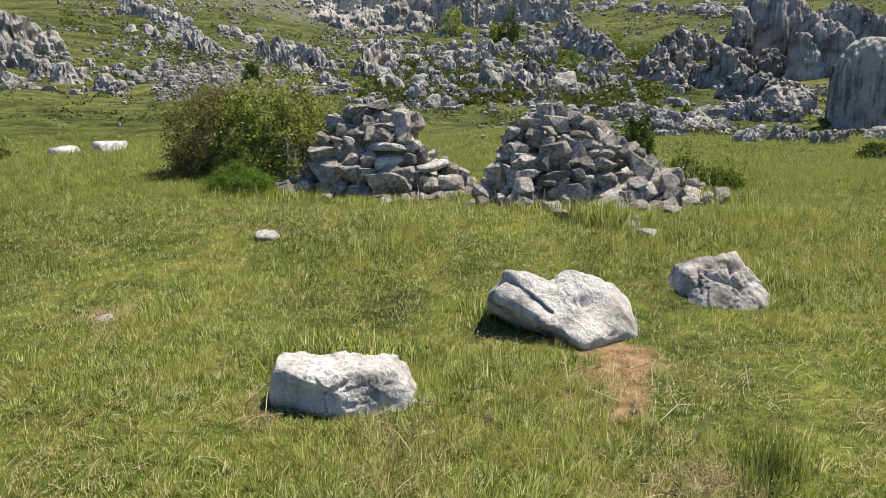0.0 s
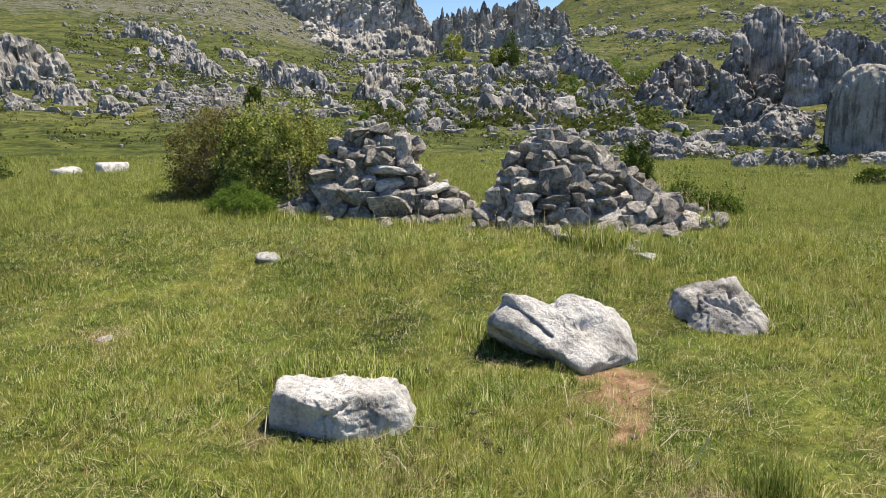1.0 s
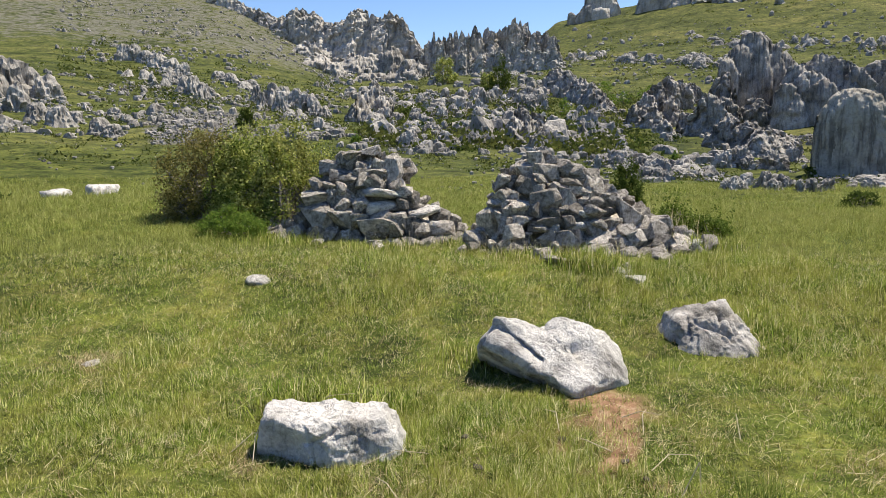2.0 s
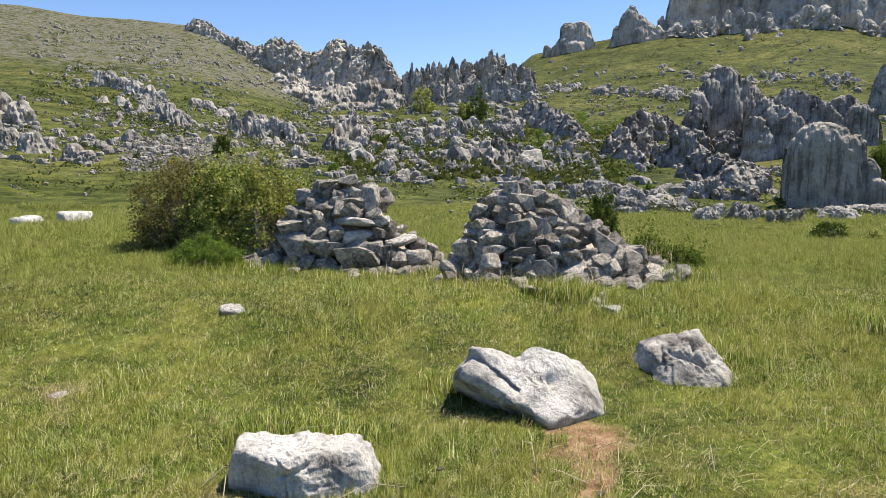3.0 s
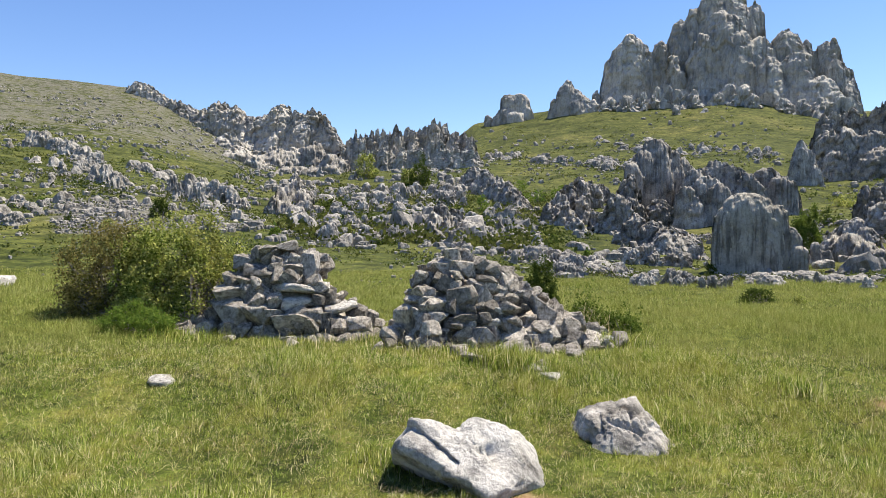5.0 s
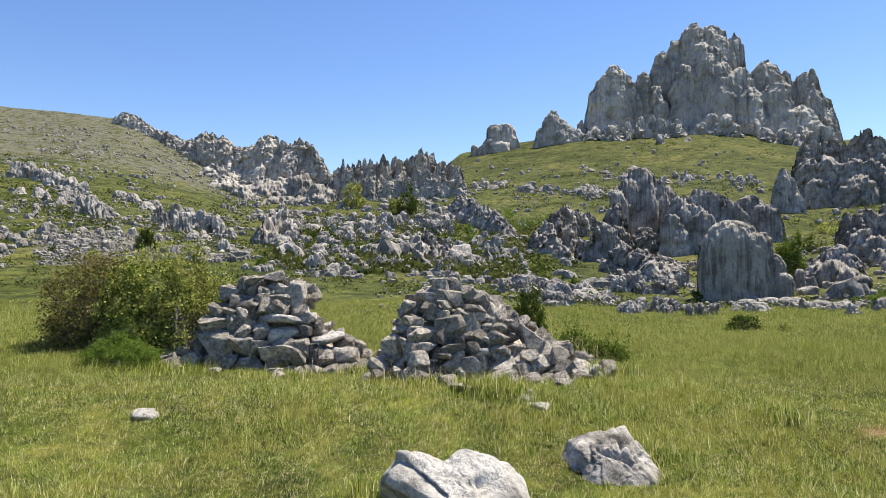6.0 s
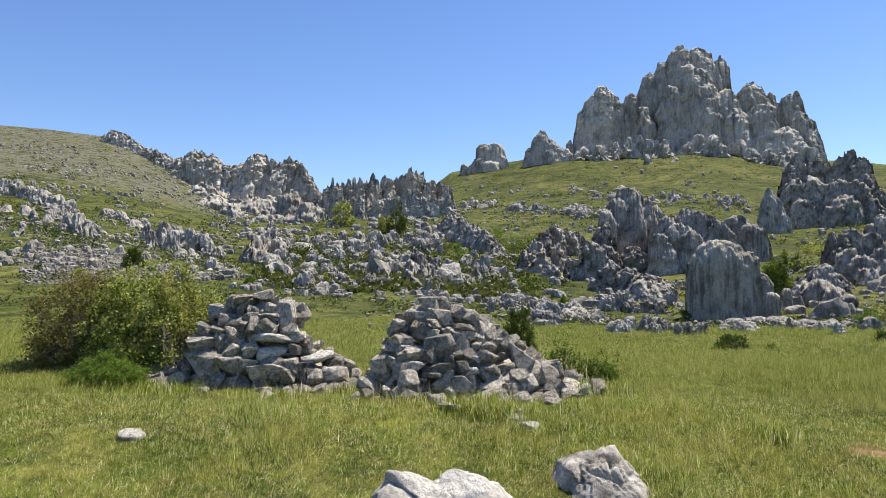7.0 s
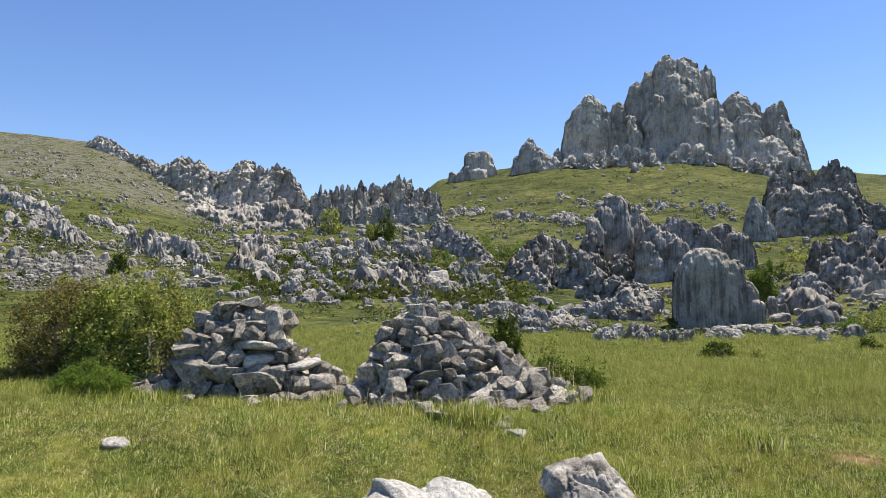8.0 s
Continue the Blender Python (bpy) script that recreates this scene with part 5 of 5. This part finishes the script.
cairn("cairn", "broad heap of grey field stones with grass at its foot", 0.80, 9.0,
      [(-1.42, 0.10), (-1.2, 0.26), (-1.08, 0.62), (-0.92, 0.90), (-0.62, 1.10), (-0.45, 1.20), (-0.20, 1.10), (0.12, 1.02), (0.36, 0.80), (0.70, 0.62), (1.10, 0.34), (1.55, 0.08)], 0.9,
      [(-0.39, 0.58, 0.40, 0.30), (0.56, 0.45, 0.44, 0.30), (0.04, 0.47, 0.23, 0.15), (-0.27, 0.38, 0.44, 0.14), (-0.07, 0.83, 0.33, 0.13), (0.0, 0.96, 0.34, 0.17), (-0.50, 1.12, 0.26, 0.17), (-0.62, 0.97, 0.28, 0.19),
       (-0.36, 0.97, 0.27, 0.19), (-0.11, 0.61, 0.19, 0.28), (-0.56, 0.80, 0.27, 0.22), (0.24, 0.74, 0.24, 0.19), (0.45, 0.70, 0.24, 0.19), (1.0, 0.12, 0.36, 0.22), (0.78, 0.30, 0.24, 0.2), (0.30, 0.04, 0.46, 0.13),
       (0.98, 0.32, 0.34, 0.18), (-0.68, 0.50, 0.30, 0.22), (-0.87, 0.66, 0.28, 0.20), (-0.94, 0.40, 0.28, 0.20), (-0.03, 0.32, 0.27, 0.16), (0.22, 0.58, 0.21, 0.17), (0.42, 0.24, 0.28, 0.17), (1.34, 0.10, 0.34, 0.14)], 72,
      [(-0.75, -1.05, 0.3), (-0.4, -1.2, 0.36), (-0.3, -1.6, 0.34), (0.15, -1.1, 0.5), (0.55, -1.1, 0.3), (0.9, -1.15, 0.3), (1.1, -1.0, 0.34), (1.35, -0.85, 0.3), (0.85, -1.4, 0.22), (0.35, -1.9, 0.2)], (2, 20, 23))

# ---- dung and dead twigs on the turf ----
DUNG, dn, dl = material("dung")
dung_tex = node(dn, "ShaderNodeTexNoise", Scale=60.0, Detail=6.0)
dung_col = ramp(dn, [(0.35, (0.03, 0.024, 0.018)), (0.65, (0.11, 0.09, 0.07))])
dung_bsdf = node(dn, "ShaderNodeBsdfPrincipled", Roughness=0.95)
dl.new(dung_tex.outputs[0], dung_col.inputs[0])
dl.new(dung_col.outputs[0], dung_bsdf.inputs["Base Color"])
dl.new(dung_bsdf.outputs[0], dn.new("ShaderNodeOutputMaterial").inputs[0])
for k, (x, y, s) in enumerate(((-0.17, 3.16, 0.035), (-0.26, 3.52, 0.03), (0.26, 3.54, 0.035), (0.55, 3.3, 0.025), (0.62, 3.12, 0.02))):
    v, t = hewn(3, chance_facets(np.random.default_rng(700 + k), 0.6, 6), worn=12, rough=0.3, grain=3.0, seed=k)
    ob = new("dung_clod", mesh_of("dung_clod", v, t, DUNG))
    ob.matrix_world = pose(x, y, gz(x, y) + 0.015, 0, 0, k * 70) @ Matrix.Diagonal((s * 0.9, s * 0.75, s * 0.5, 1))
    tagged(ob, "dry dark clod of dung in short grass", "dung", "dung clods")
TWIG, tn, tl = material("dead_twig")
twig_bsdf = node(tn, "ShaderNodeBsdfPrincipled", Roughness=0.8)
twig_tex = node(tn, "ShaderNodeTexNoise", Scale=40.0, Detail=4.0)
twig_col = ramp(tn, [(0.3, (0.40, 0.33, 0.21)), (0.7, (0.66, 0.58, 0.42))])
tl.new(twig_tex.outputs[0], twig_col.inputs[0])
tl.new(twig_col.outputs[0], twig_bsdf.inputs["Base Color"])
tl.new(twig_bsdf.outputs[0], tn.new("ShaderNodeOutputMaterial").inputs[0])
rng = np.random.default_rng(44)
for k, (x, y, length, turn, tip) in enumerate(((0.74, 2.95, 0.10, 20, 0.0), (0.25, 3.62, 0.20, 110, 0.05), (0.62, 3.85, 0.22, -20, 0.05), (0.70, 3.62, 0.18, 75, 0.08), (-1.45, 3.25, 0.24, 20, 0.08), (-1.30, 3.15, 0.20, 100, 0.10), (-0.75, 3.12, 0.34, 15, 0.04), (-1.2, 3.85, 0.26, 5, 0.10), (0.5, 3.4, 0.2, 150, 0.03), (0.66, 3.2, 0.25, 30, 0.03), (-0.5, 2.8, 0.22, 130, 0.03), (1.2, 3.6, 0.2, 80, 0.06))):
    a = np.array([0, 0, 0.0])
    c = np.array([math.cos(radians(turn)) * length, math.sin(radians(turn)) * length, tip])
    m = a * 0.5 + c * 0.5 + rng.normal(0, 0.02, 3) + np.array([0, 0, 0.15 if k == 0 else 0.03])
    ob = new("dead_twig", mesh_of("dead_twig", *joined([stick(a, m, 0.0028, 0.0024), stick(m, c, 0.0024, 0.0012)]), TWIG))
    ob.location = (x, y, gz(x, y) + 0.02)
    tagged(ob, "thin pale dead twig lying in grass", "twig", "dead twigs")
# ---- bushes and small trees ----
def bush(name, label, x, y, rx, ry, h, seed, mat=None, leaf=0.05, count=5000, clumps=60, stems=12, group="", z=None, low=0.15, shoots=0):
    rng = np.random.default_rng(seed)
    z = gz(x, y) if z is None else z
    root = new(name)
    root.location = (x, y, z)
    tagged(root, label, "bush" if h < 2.2 else "tree", group)
    cen = []
    while len(cen) < clumps:
        p = rng.uniform(-1, 1, 3)
        p[2] = rng.uniform(0, 1)
        q = math.sqrt(p[0] ** 2 + p[1] ** 2 + (max(p[2] - low, 0) / (1 - low)) ** 2)
        if 0.45 < q < 1.0 and p[2] > low * rng.uniform(0, 1.2):
            uneven = 0.62 + 0.75 * float(vnoise(np.array([[p[0] * 2.2 + seed, p[1] * 2.2, seed * 0.7]]), seed)[0])
            cen.append((p[0] * rx * rng.uniform(0.85, 1.15), p[1] * ry, p[2] * h * uneven * rng.uniform(0.85, 1.12)))
    cen = np.array(cen)
    wood = []
    for k in range(stems):
        c = cen[int(rng.integers(len(cen)))]
        a = np.array([rng.normal(0, rx * 0.22), rng.normal(0, ry * 0.22), -0.05])
        m = a * 0.5 + c * 0.5 + rng.normal(0, 0.06 * h, 3)
        r = 0.012 * h ** 0.6 + 0.006
        wood += [stick(a, m, r, r * 0.7), stick(m, c, r * 0.7, r * 0.25)]
        for _ in range(3):
            wood.append(stick(m * 0.4 + c * 0.6, cen[int(rng.integers(len(cen)))] * 0.35 + c * 0.65 + rng.normal(0, 0.05 * h, 3), r * 0.35, r * 0.12, 4))
    part("twig_tangle", mesh_of("twig_tangle", *joined(wood), BARK), root)
    pick = rng.integers(len(cen), size=count)
    spread = np.array([rx, ry, h * 0.6]) / clumps ** 0.36 * 0.62
    d = rng.normal(size=(count, 3)) * spread * rng.uniform(0.5, 1.1, (len(cen), 1))[pick]
    pos = cen[pick] + d
    pos[:, 2] = np.maximum(pos[:, 2], 0.02)
    v, f = leaves(rng, pos, leaf * rng.uniform(0.6, 1.3, count), d / (np.linalg.norm(d, axis=1, keepdims=True) + 1e-6) * 0.5 + np.array([0, 0, 0.4]))
    if shoots:
        sx, sy = rng.uniform(-0.9, 0.9, shoots) * rx, rng.uniform(-0.8, 0.4, shoots) * ry
        cap = np.sqrt(np.clip(1 - (sx / rx) ** 2 * 0.8 - (sy / ry) ** 2 * 0.6, 0.05, 1)) * h * rng.uniform(0.75, 0.95, shoots)
        tall = rng.uniform(0.10, 0.46, shoots)
        steps = np.repeat(np.arange(shoots), 16)
        up = rng.uniform(0, 1, len(steps)) * tall[steps]
        tip = np.stack([sx[steps] + up * rng.normal(0, 0.3, shoots)[steps], sy[steps], cap[steps] + up], 1) + rng.normal(0, 0.012, (len(steps), 3))
        v2, f2 = leaves(rng, tip, leaf * rng.uniform(0.7, 1.1, len(steps)))
        v, f = joined([(v, f), (v2, f2)])
    part("crown", mesh_of("crown", v, f, mat or SHRUB, False), root)
    return root


bush("thorn_bush", "wide tangled thorny bush with olive green leaves", -3.72, 10.2, 0.85, 0.7, 1.36, 1, SHRUB, 0.050, 26000, 110, 70, low=0.1, shoots=230)
bush("thorn_bush", "browning end of a thorny hedge bush", -4.72, 10.4, 0.72, 0.7, 1.22, 2, BROWNLEAF, 0.044, 11000, 70, 110, low=0.1, shoots=170)
bush("thorn_bush", "dark leafy bush with bare twigs by the stones", -3.12, 9.85, 0.55, 0.5, 0.98, 3, SHRUB, 0.044, 4200, 46, 190, low=0.25, shoots=40)
bush("thorn_bush", "leafy bramble leaning over the stones", -2.85, 10.35, 0.5, 0.45, 1.12, 5, SHRUB, 0.044, 4500, 40, 50, low=0.4, shoots=70)
bush("juniper_mat", "low green juniper mat at the bush foot", -3.72, 9.0, 0.52, 0.36, 0.40, 4, FRESH, 0.030, 9000, 80, 10, low=0.0)
bush("nettle_clump", "green nettle clump beside the cairn", 2.25, 9.75, 0.34, 0.4, 0.40, 6, NETTLE, 0.042, 3600, 46, 20, low=0.0, shoots=16)
bush("nettle_clump", "green nettle clump at the cairn end", 2.72, 9.6, 0.26, 0.3, 0.28, 7, NETTLE, 0.04, 2200, 30, 12, low=0.0, shoots=8)
bush("juniper_bush", "dark juniper bush behind the cairn", 2.02, 12.3, 0.30, 0.3, 0.86, 8, DARKLEAF, 0.04, 8000, 60, 14, low=0.1, shoots=30)
bush("meadow_bush", "small dark bush standing in the meadow", *spot(25.8, 20.2)[:2], 0.48, 0.4, 0.42, 9, DARKLEAF, 0.06, 1600, 30, 12, low=0.0)
bush("meadow_bush", "small brown bush in the meadow", *spot(28.6, 20.4)[:2], 0.2, 0.2, 0.2, 10, SHRUB, 0.05, 500, 14, 6, low=0.0)
bush("meadow_bush", "small dark bush by the meadow edge", *spot(35.76, 24.4)[:2], 0.3, 0.3, 0.35, 11, DARKLEAF, 0.07, 600, 16, 6, low=0.0)
bush("edge_bush", "spreading bush at the meadow edge", *spot(36.2, 35.2)[:2], 0.7, 0.6, 1.1, 12, SHRUB, 0.1, 1500, 30, 10, low=0.0)
bush("dark_bush", "low dark bush in the open meadow", *spot(-19.2, 15.5)[:2], 0.7, 0.6, 0.35, 13, DARKLEAF, 0.06, 2000, 30, 10, low=0.0)
bush("dark_bush", "low dark bush in the open meadow", *spot(-40.2, 16.5)[:2], 0.7, 0.6, 0.5, 14, DARKLEAF, 0.06, 1500, 30, 10, low=0.0)
bush("hill_tree", "bushy dark green tree above the scree", *spot(-21.1, 53)[:2], 0.75, 0.7, 1.95, 15, DARKLEAF, 0.14, 2200, 40, 10, "hill trees", low=0.05)
bush("hill_bush", "round dark bush on the scree", *spot(-27.28, 52.1)[:2], 0.4, 0.4, 0.62, 16, DARKLEAF, 0.1, 700, 20, 6, "hill bushes", low=0.0)
bush("hill_bush", "round brownish bush on the scree", *spot(-24.63, 48)[:2], 0.5, 0.5, 0.7, 17, SHRUB, 0.1, 700, 20, 6, "hill bushes", low=0.0)
bush("hill_tree", "green tree on the valley saddle", *spot(-5.07, 150)[:2], 2.5, 2.2, 5.4, 18, SHRUB, 0.4, 2200, 40, 10, "hill trees")
bush("hill_tree", "dark green tree on the valley saddle", *spot(-0.6, 131)[:2], 2.0, 2.0, 5.4, 19, DARKLEAF, 0.36, 2200, 40, 10, "hill trees")
bush("hill_tree", "green tree among the boulders", *spot(-1.6, 133)[:2], 1.6, 1.6, 4.2, 20, SHRUB, 0.36, 1600, 30, 10, "hill trees")
bush("cliff_tree", "olive green bush tree beside the great block", *spot(29.0, 62)[:2], 1.35, 1.3, 3.9, 21, NETTLE, 0.15, 11000, 80, 20, "hill trees", low=0.0)
for k, (az, r, w, h) in enumerate([(32.5, 110, 3, 2.2), (34.5, 100, 3.0, 2.2), (36, 96, 2.6, 1.8), (31.2, 112, 2.6, 2.0), (30.3, 92, 2.0, 1.6), (9.0, 118, 3.5, 2.0), (11, 124, 3.5, 2.4), (7.6, 128, 3, 2.2), (4.5, 100, 1.6, 2.0), (9.6, 66, 0.7, 1.1), (10.4, 62, 0.6, 0.9), (13, 56, 0.5, 0.7),
                                      (-6.5, 62, 0.8, 1.0), (-8.5, 90, 1.0, 1.2), (-12.5, 52, 0.7, 0.8), (-9.6, 42, 0.5, 0.5), (17.5, 60, 0.7, 0.7), (-29, 70, 0.8, 0.8), (-34, 64, 0.9, 0.9), (22.5, 46, 0.6, 0.8), (34.8, 33, 0.7, 0.8), (-2.5, 66, 1.0, 1.6)]):
    bush("hill_bush", "rounded green shrub among the limestone rocks", *spot(az, r)[:2], w * 0.6, w * 0.6, h, 40 + k, (SHRUB, DARKLEAF, FRESH)[k % 3 if k < 5 or k > 7 else 2], 0.0021 * r + 0.03, 700, 20, 5, "hill bushes", low=0.0)


# scrub too fine to count, over all the slopes
rng = np.random.default_rng(9)
pts, sizes = [], []
for belt in [(-12, 11, 52, 130, 2600, 0.4, 1.8, 0.2), (-42, 14, 36, 70, 900, 0.14, 0.7, 0.5), (-42, 42, 65, 140, 1700, 0.25, 1.2, 0.4), (-34, 36, 120, 340, 3200, 0.35, 1.8, 0.4), (8, 42, 32, 62, 450, 0.15, 0.6, 0.5), (-42, 42, 38, 150, 2600, 0.15, 0.55, 0.2)]:
    x, y, z, s = scatter(rng, belt)
    for k in range(len(x)):
        d = rng.normal(size=(14, 3)) * np.array([0.5, 0.5, 0.28]) * s[k]
        d[:, 2] = np.abs(d[:, 2])
        pts.append(d + np.array([x[k], y[k], z[k]]))
        sizes.append(np.full(14, s[k] * 0.36))
for az, r, w0, w1 in TALUS:
    for k in range(len(az) * 3):
        j = int(rng.integers(len(az)))
        x, y, z = spot(az[j] + rng.normal(0, 0.8), r[j] * (1 + rng.normal(0, 0.03)))
        s = rng.uniform(0.2, 0.55) * w1
        d = rng.normal(size=(22, 3)) * np.array([0.4, 0.4, 0.3]) * s
        d[:, 2] = np.abs(d[:, 2])
        pts.append(d + np.array([x, y, z]))
        sizes.append(np.full(22, s * 0.26))
v, f = leaves(rng, np.concatenate(pts), np.concatenate(sizes))
tagged(new("scrub", mesh_of("scrub", v, f, SCRUB, False)), "dark low scrub dotted over the slopes", "scrub", kind="stuff")


# ---- grass ----
def sward(name, label, seed, r0, r1, count, h0, h1, w0, w1, mat, segments, lean=0.5, span=46, tall=True, clump=0.06, behind=False):
    rng = np.random.default_rng(seed)
    az = np.radians(rng.uniform(-span, span, count))
    r = np.sqrt(rng.uniform(r0 ** 2, r1 ** 2, count))
    x, y = r * np.sin(az), r * np.cos(az)
    p = np.stack([x, y, 0 * x], 1)
    thick = fbm(p * 1.3, 3, 3)
    keep = (rng.uniform(0, 1, count) < 0.5 + 1.2 * thick) & (rng.uniform(0, 1, count) > bare_patch(x, y) * 0.8)
    if behind:
        keep &= (np.abs(az) > radians(46)) | (r < 2.0)
    x, y, r, p, thick = x[keep], y[keep], r[keep], p[keep], thick[keep]
    h = h0 + (h1 - h0) * rng.beta(1.6, 2.6, len(x))
    if tall:
        h *= 0.65 + 1.0 * smooth(0.4, 0.75, fbm(p * 0.8, 3, 8)) + 0.5 * smooth(4.5, 8.5, y)
    w = rng.uniform(w0, w1, len(x))
    # blades stand in small clumps that bend one way
    i, j = np.floor(x / clump), np.floor(y / clump)
    jit = lambda a, b, c: np.modf(np.abs(np.sin(i * a + j * b + c) * 43758.5453))[0]
    pull = 0.5 * jit(3.1, 7.7, 0.4)
    x = x + pull * ((i + 0.2 + 0.6 * jit(12.9, 78.2, 1.1)) * clump - x)
    y = y + pull * ((j + 0.2 + 0.6 * jit(39.3, 11.1, 2.3)) * clump - y)
    h = h * (0.45 + 1.1 * jit(26.6, 36.3, 0.9))
    v, f = blades(rng, x, y, ground_z(x, y), h, w, lean, segments, jit(4.7, 9.2, 5.0) * 6.283)
    tagged(new(name, soft_normals(mesh_of(name, v, f, mat), rng)), label, "grass", kind="stuff")


sward("meadow_grass", "short grazed meadow grass, green and yellowing", 1, 2.0, 4.6, 360000, 0.018, 0.062, 0.0028, 0.0055, GRASS, 1, 1.05, 46)
sward("meadow_grass", "sunlit meadow grass beyond the boulders", 5, 4.6, 8.4, 340000, 0.022, 0.078, 0.0032, 0.0065, GRASS, 1, 1.0, 44, clump=0.08)
sward("meadow_grass", "taller meadow grass round the cairns", 2, 8.4, 15.0, 340000, 0.03, 0.115, 0.004, 0.009, MEADOW, 1, 1.1, 44, clump=0.13)
sward("meadow_grass", "far meadow grass towards the slope", 3, 15.0, 32.0, 300000, 0.04, 0.13, 0.008, 0.018, MEADOW, 1, 1.1, 44, clump=0.25)
sward("meadow_grass", "short grass underfoot and behind the viewer", 6, 0.2, 9.0, 110000, 0.02, 0.09, 0.006, 0.012, GRASS, 1, 1.4, 180, behind=True)
sward("dry_straw", "pale dry straw lying in the grass", 4, 1.7, 9.0, 30000, 0.025, 0.10, 0.0015, 0.003, STRAW, 2, 1.8, tall=False)
rng = np.random.default_rng(51)
for name, label, count, near, far, l0, l1, mat in (("dry_wisps", "curled pale dry stalks over the turf", 2600, 1.9, 9.0, 0.04, 0.20, STRAW), ("brown_thatch", "brown dead thatch between the grass blades", 9000, 1.9, 7.5, 0.03, 0.12, THATCH)):
    az, r = np.radians(rng.uniform(-42, 42, count * 2)), rng.uniform(near, far, count * 2)
    x, y = r * np.sin(az), r * np.cos(az)
    keep = np.where(fbm(np.stack([x, y, 0 * x], 1) * 1.9, 3, 19) + rng.normal(0, 0.06, len(x)) > 0.47)[0][:count]
    x, y = x[keep], y[keep]
    v, f = wisps(rng, x, y, None, rng.uniform(l0, l1, len(x)), rng.uniform(0.0012, 0.0025, len(x)), rng.uniform(0.006, 0.05, len(x)))
    tagged(new(name, soft_normals(mesh_of(name, v, f, mat), rng)), label, "grass", kind="stuff")


# taller tufts that the sheep left: round the boulders, before the cairns, in the corner of the meadow
def tufts(name, label, seed, places, mat, w0, w1, lean=0.45):
    rng = np.random.default_rng(seed)
    bits = []
    for x, y, r, h, count in places:
        px, py = x + rng.normal(0, r * 0.5, count), y + rng.normal(0, r * 0.4, count)
        bits.append(blades(rng, px, py, ground_z(px, py), h * rng.uniform(0.4, 1.1, count), rng.uniform(w0, w1, count), lean, 2))
    tagged(new(name, soft_normals(mesh_of(name, *joined(bits), mat), rng, 1.0, 0.6)), label, "grass", kind="stuff")


tufts("tall_grass", "taller green grass tufts left ungrazed", 11, [
    (-1.25, 3.92, 0.30, 0.20, 1100), (-0.8, 3.95, 0.25, 0.13, 500), (0.8, 7.2, 0.35, 0.26, 900), (0.95, 7.0, 0.25, 0.22, 500), (3.4, 6.3, 0.22, 0.2, 400), (-0.2, 4.9, 0.35, 0.14, 500), (1.9, 5.6, 0.3, 0.14, 400),
    (-3.0, 8.7, 0.5, 0.18, 500), (-1.7, 8.5, 0.5, 0.14, 400), (-0.5, 8.7, 0.4, 0.18, 400), (0.2, 7.7, 0.4, 0.16, 400), (2.3, 8.4, 0.4, 0.24, 500)],
    GRASS, 0.005, 0.010)
tufts("green_tuft", "dark green bushy tuft in the short grass", 12, [(1.05, 2.80, 0.16, 0.22, 300), (0.95, 2.62, 0.16, 0.15, 160), (-4.3, 5.6, 0.3, 0.16, 300)], SEDGE, 0.003, 0.006, 0.35)
tufts("dry_stalks", "pale dry grass stalks by the cairn", 13, [(2.0, 9.3, 0.5, 0.55, 120), (-1.2, 8.8, 0.9, 0.25, 60), (0.0, 7.9, 0.8, 0.30, 80), (1.4, 8.0, 0.7, 0.25, 60)], STRAW, 0.003, 0.005, 0.5)
tufts("dead_grass", "brown flattened dead grass patch", 14, [(0.75, 2.68, 0.22, 0.07, 900), (-3.0, 4.62, 0.24, 0.06, 500), (-0.5, 2.85, 0.3, 0.06, 500), (-1.3, 3.2, 0.24, 0.05, 400), (0.5, 3.75, 0.3, 0.05, 260), (1.9, 3.3, 0.3, 0.06, 400)], THATCH, 0.002, 0.005, 2.2)
tufts("pale_litter", "pale straw litter by the boulders", 15, [(-3.0, 4.62, 0.16, 0.06, 260), (0.75, 2.68, 0.2, 0.06, 160), (0.5, 3.6, 0.3, 0.06, 120), (-0.7, 3.1, 0.3, 0.06, 160)], STRAW, 0.0016, 0.003, 2.4)
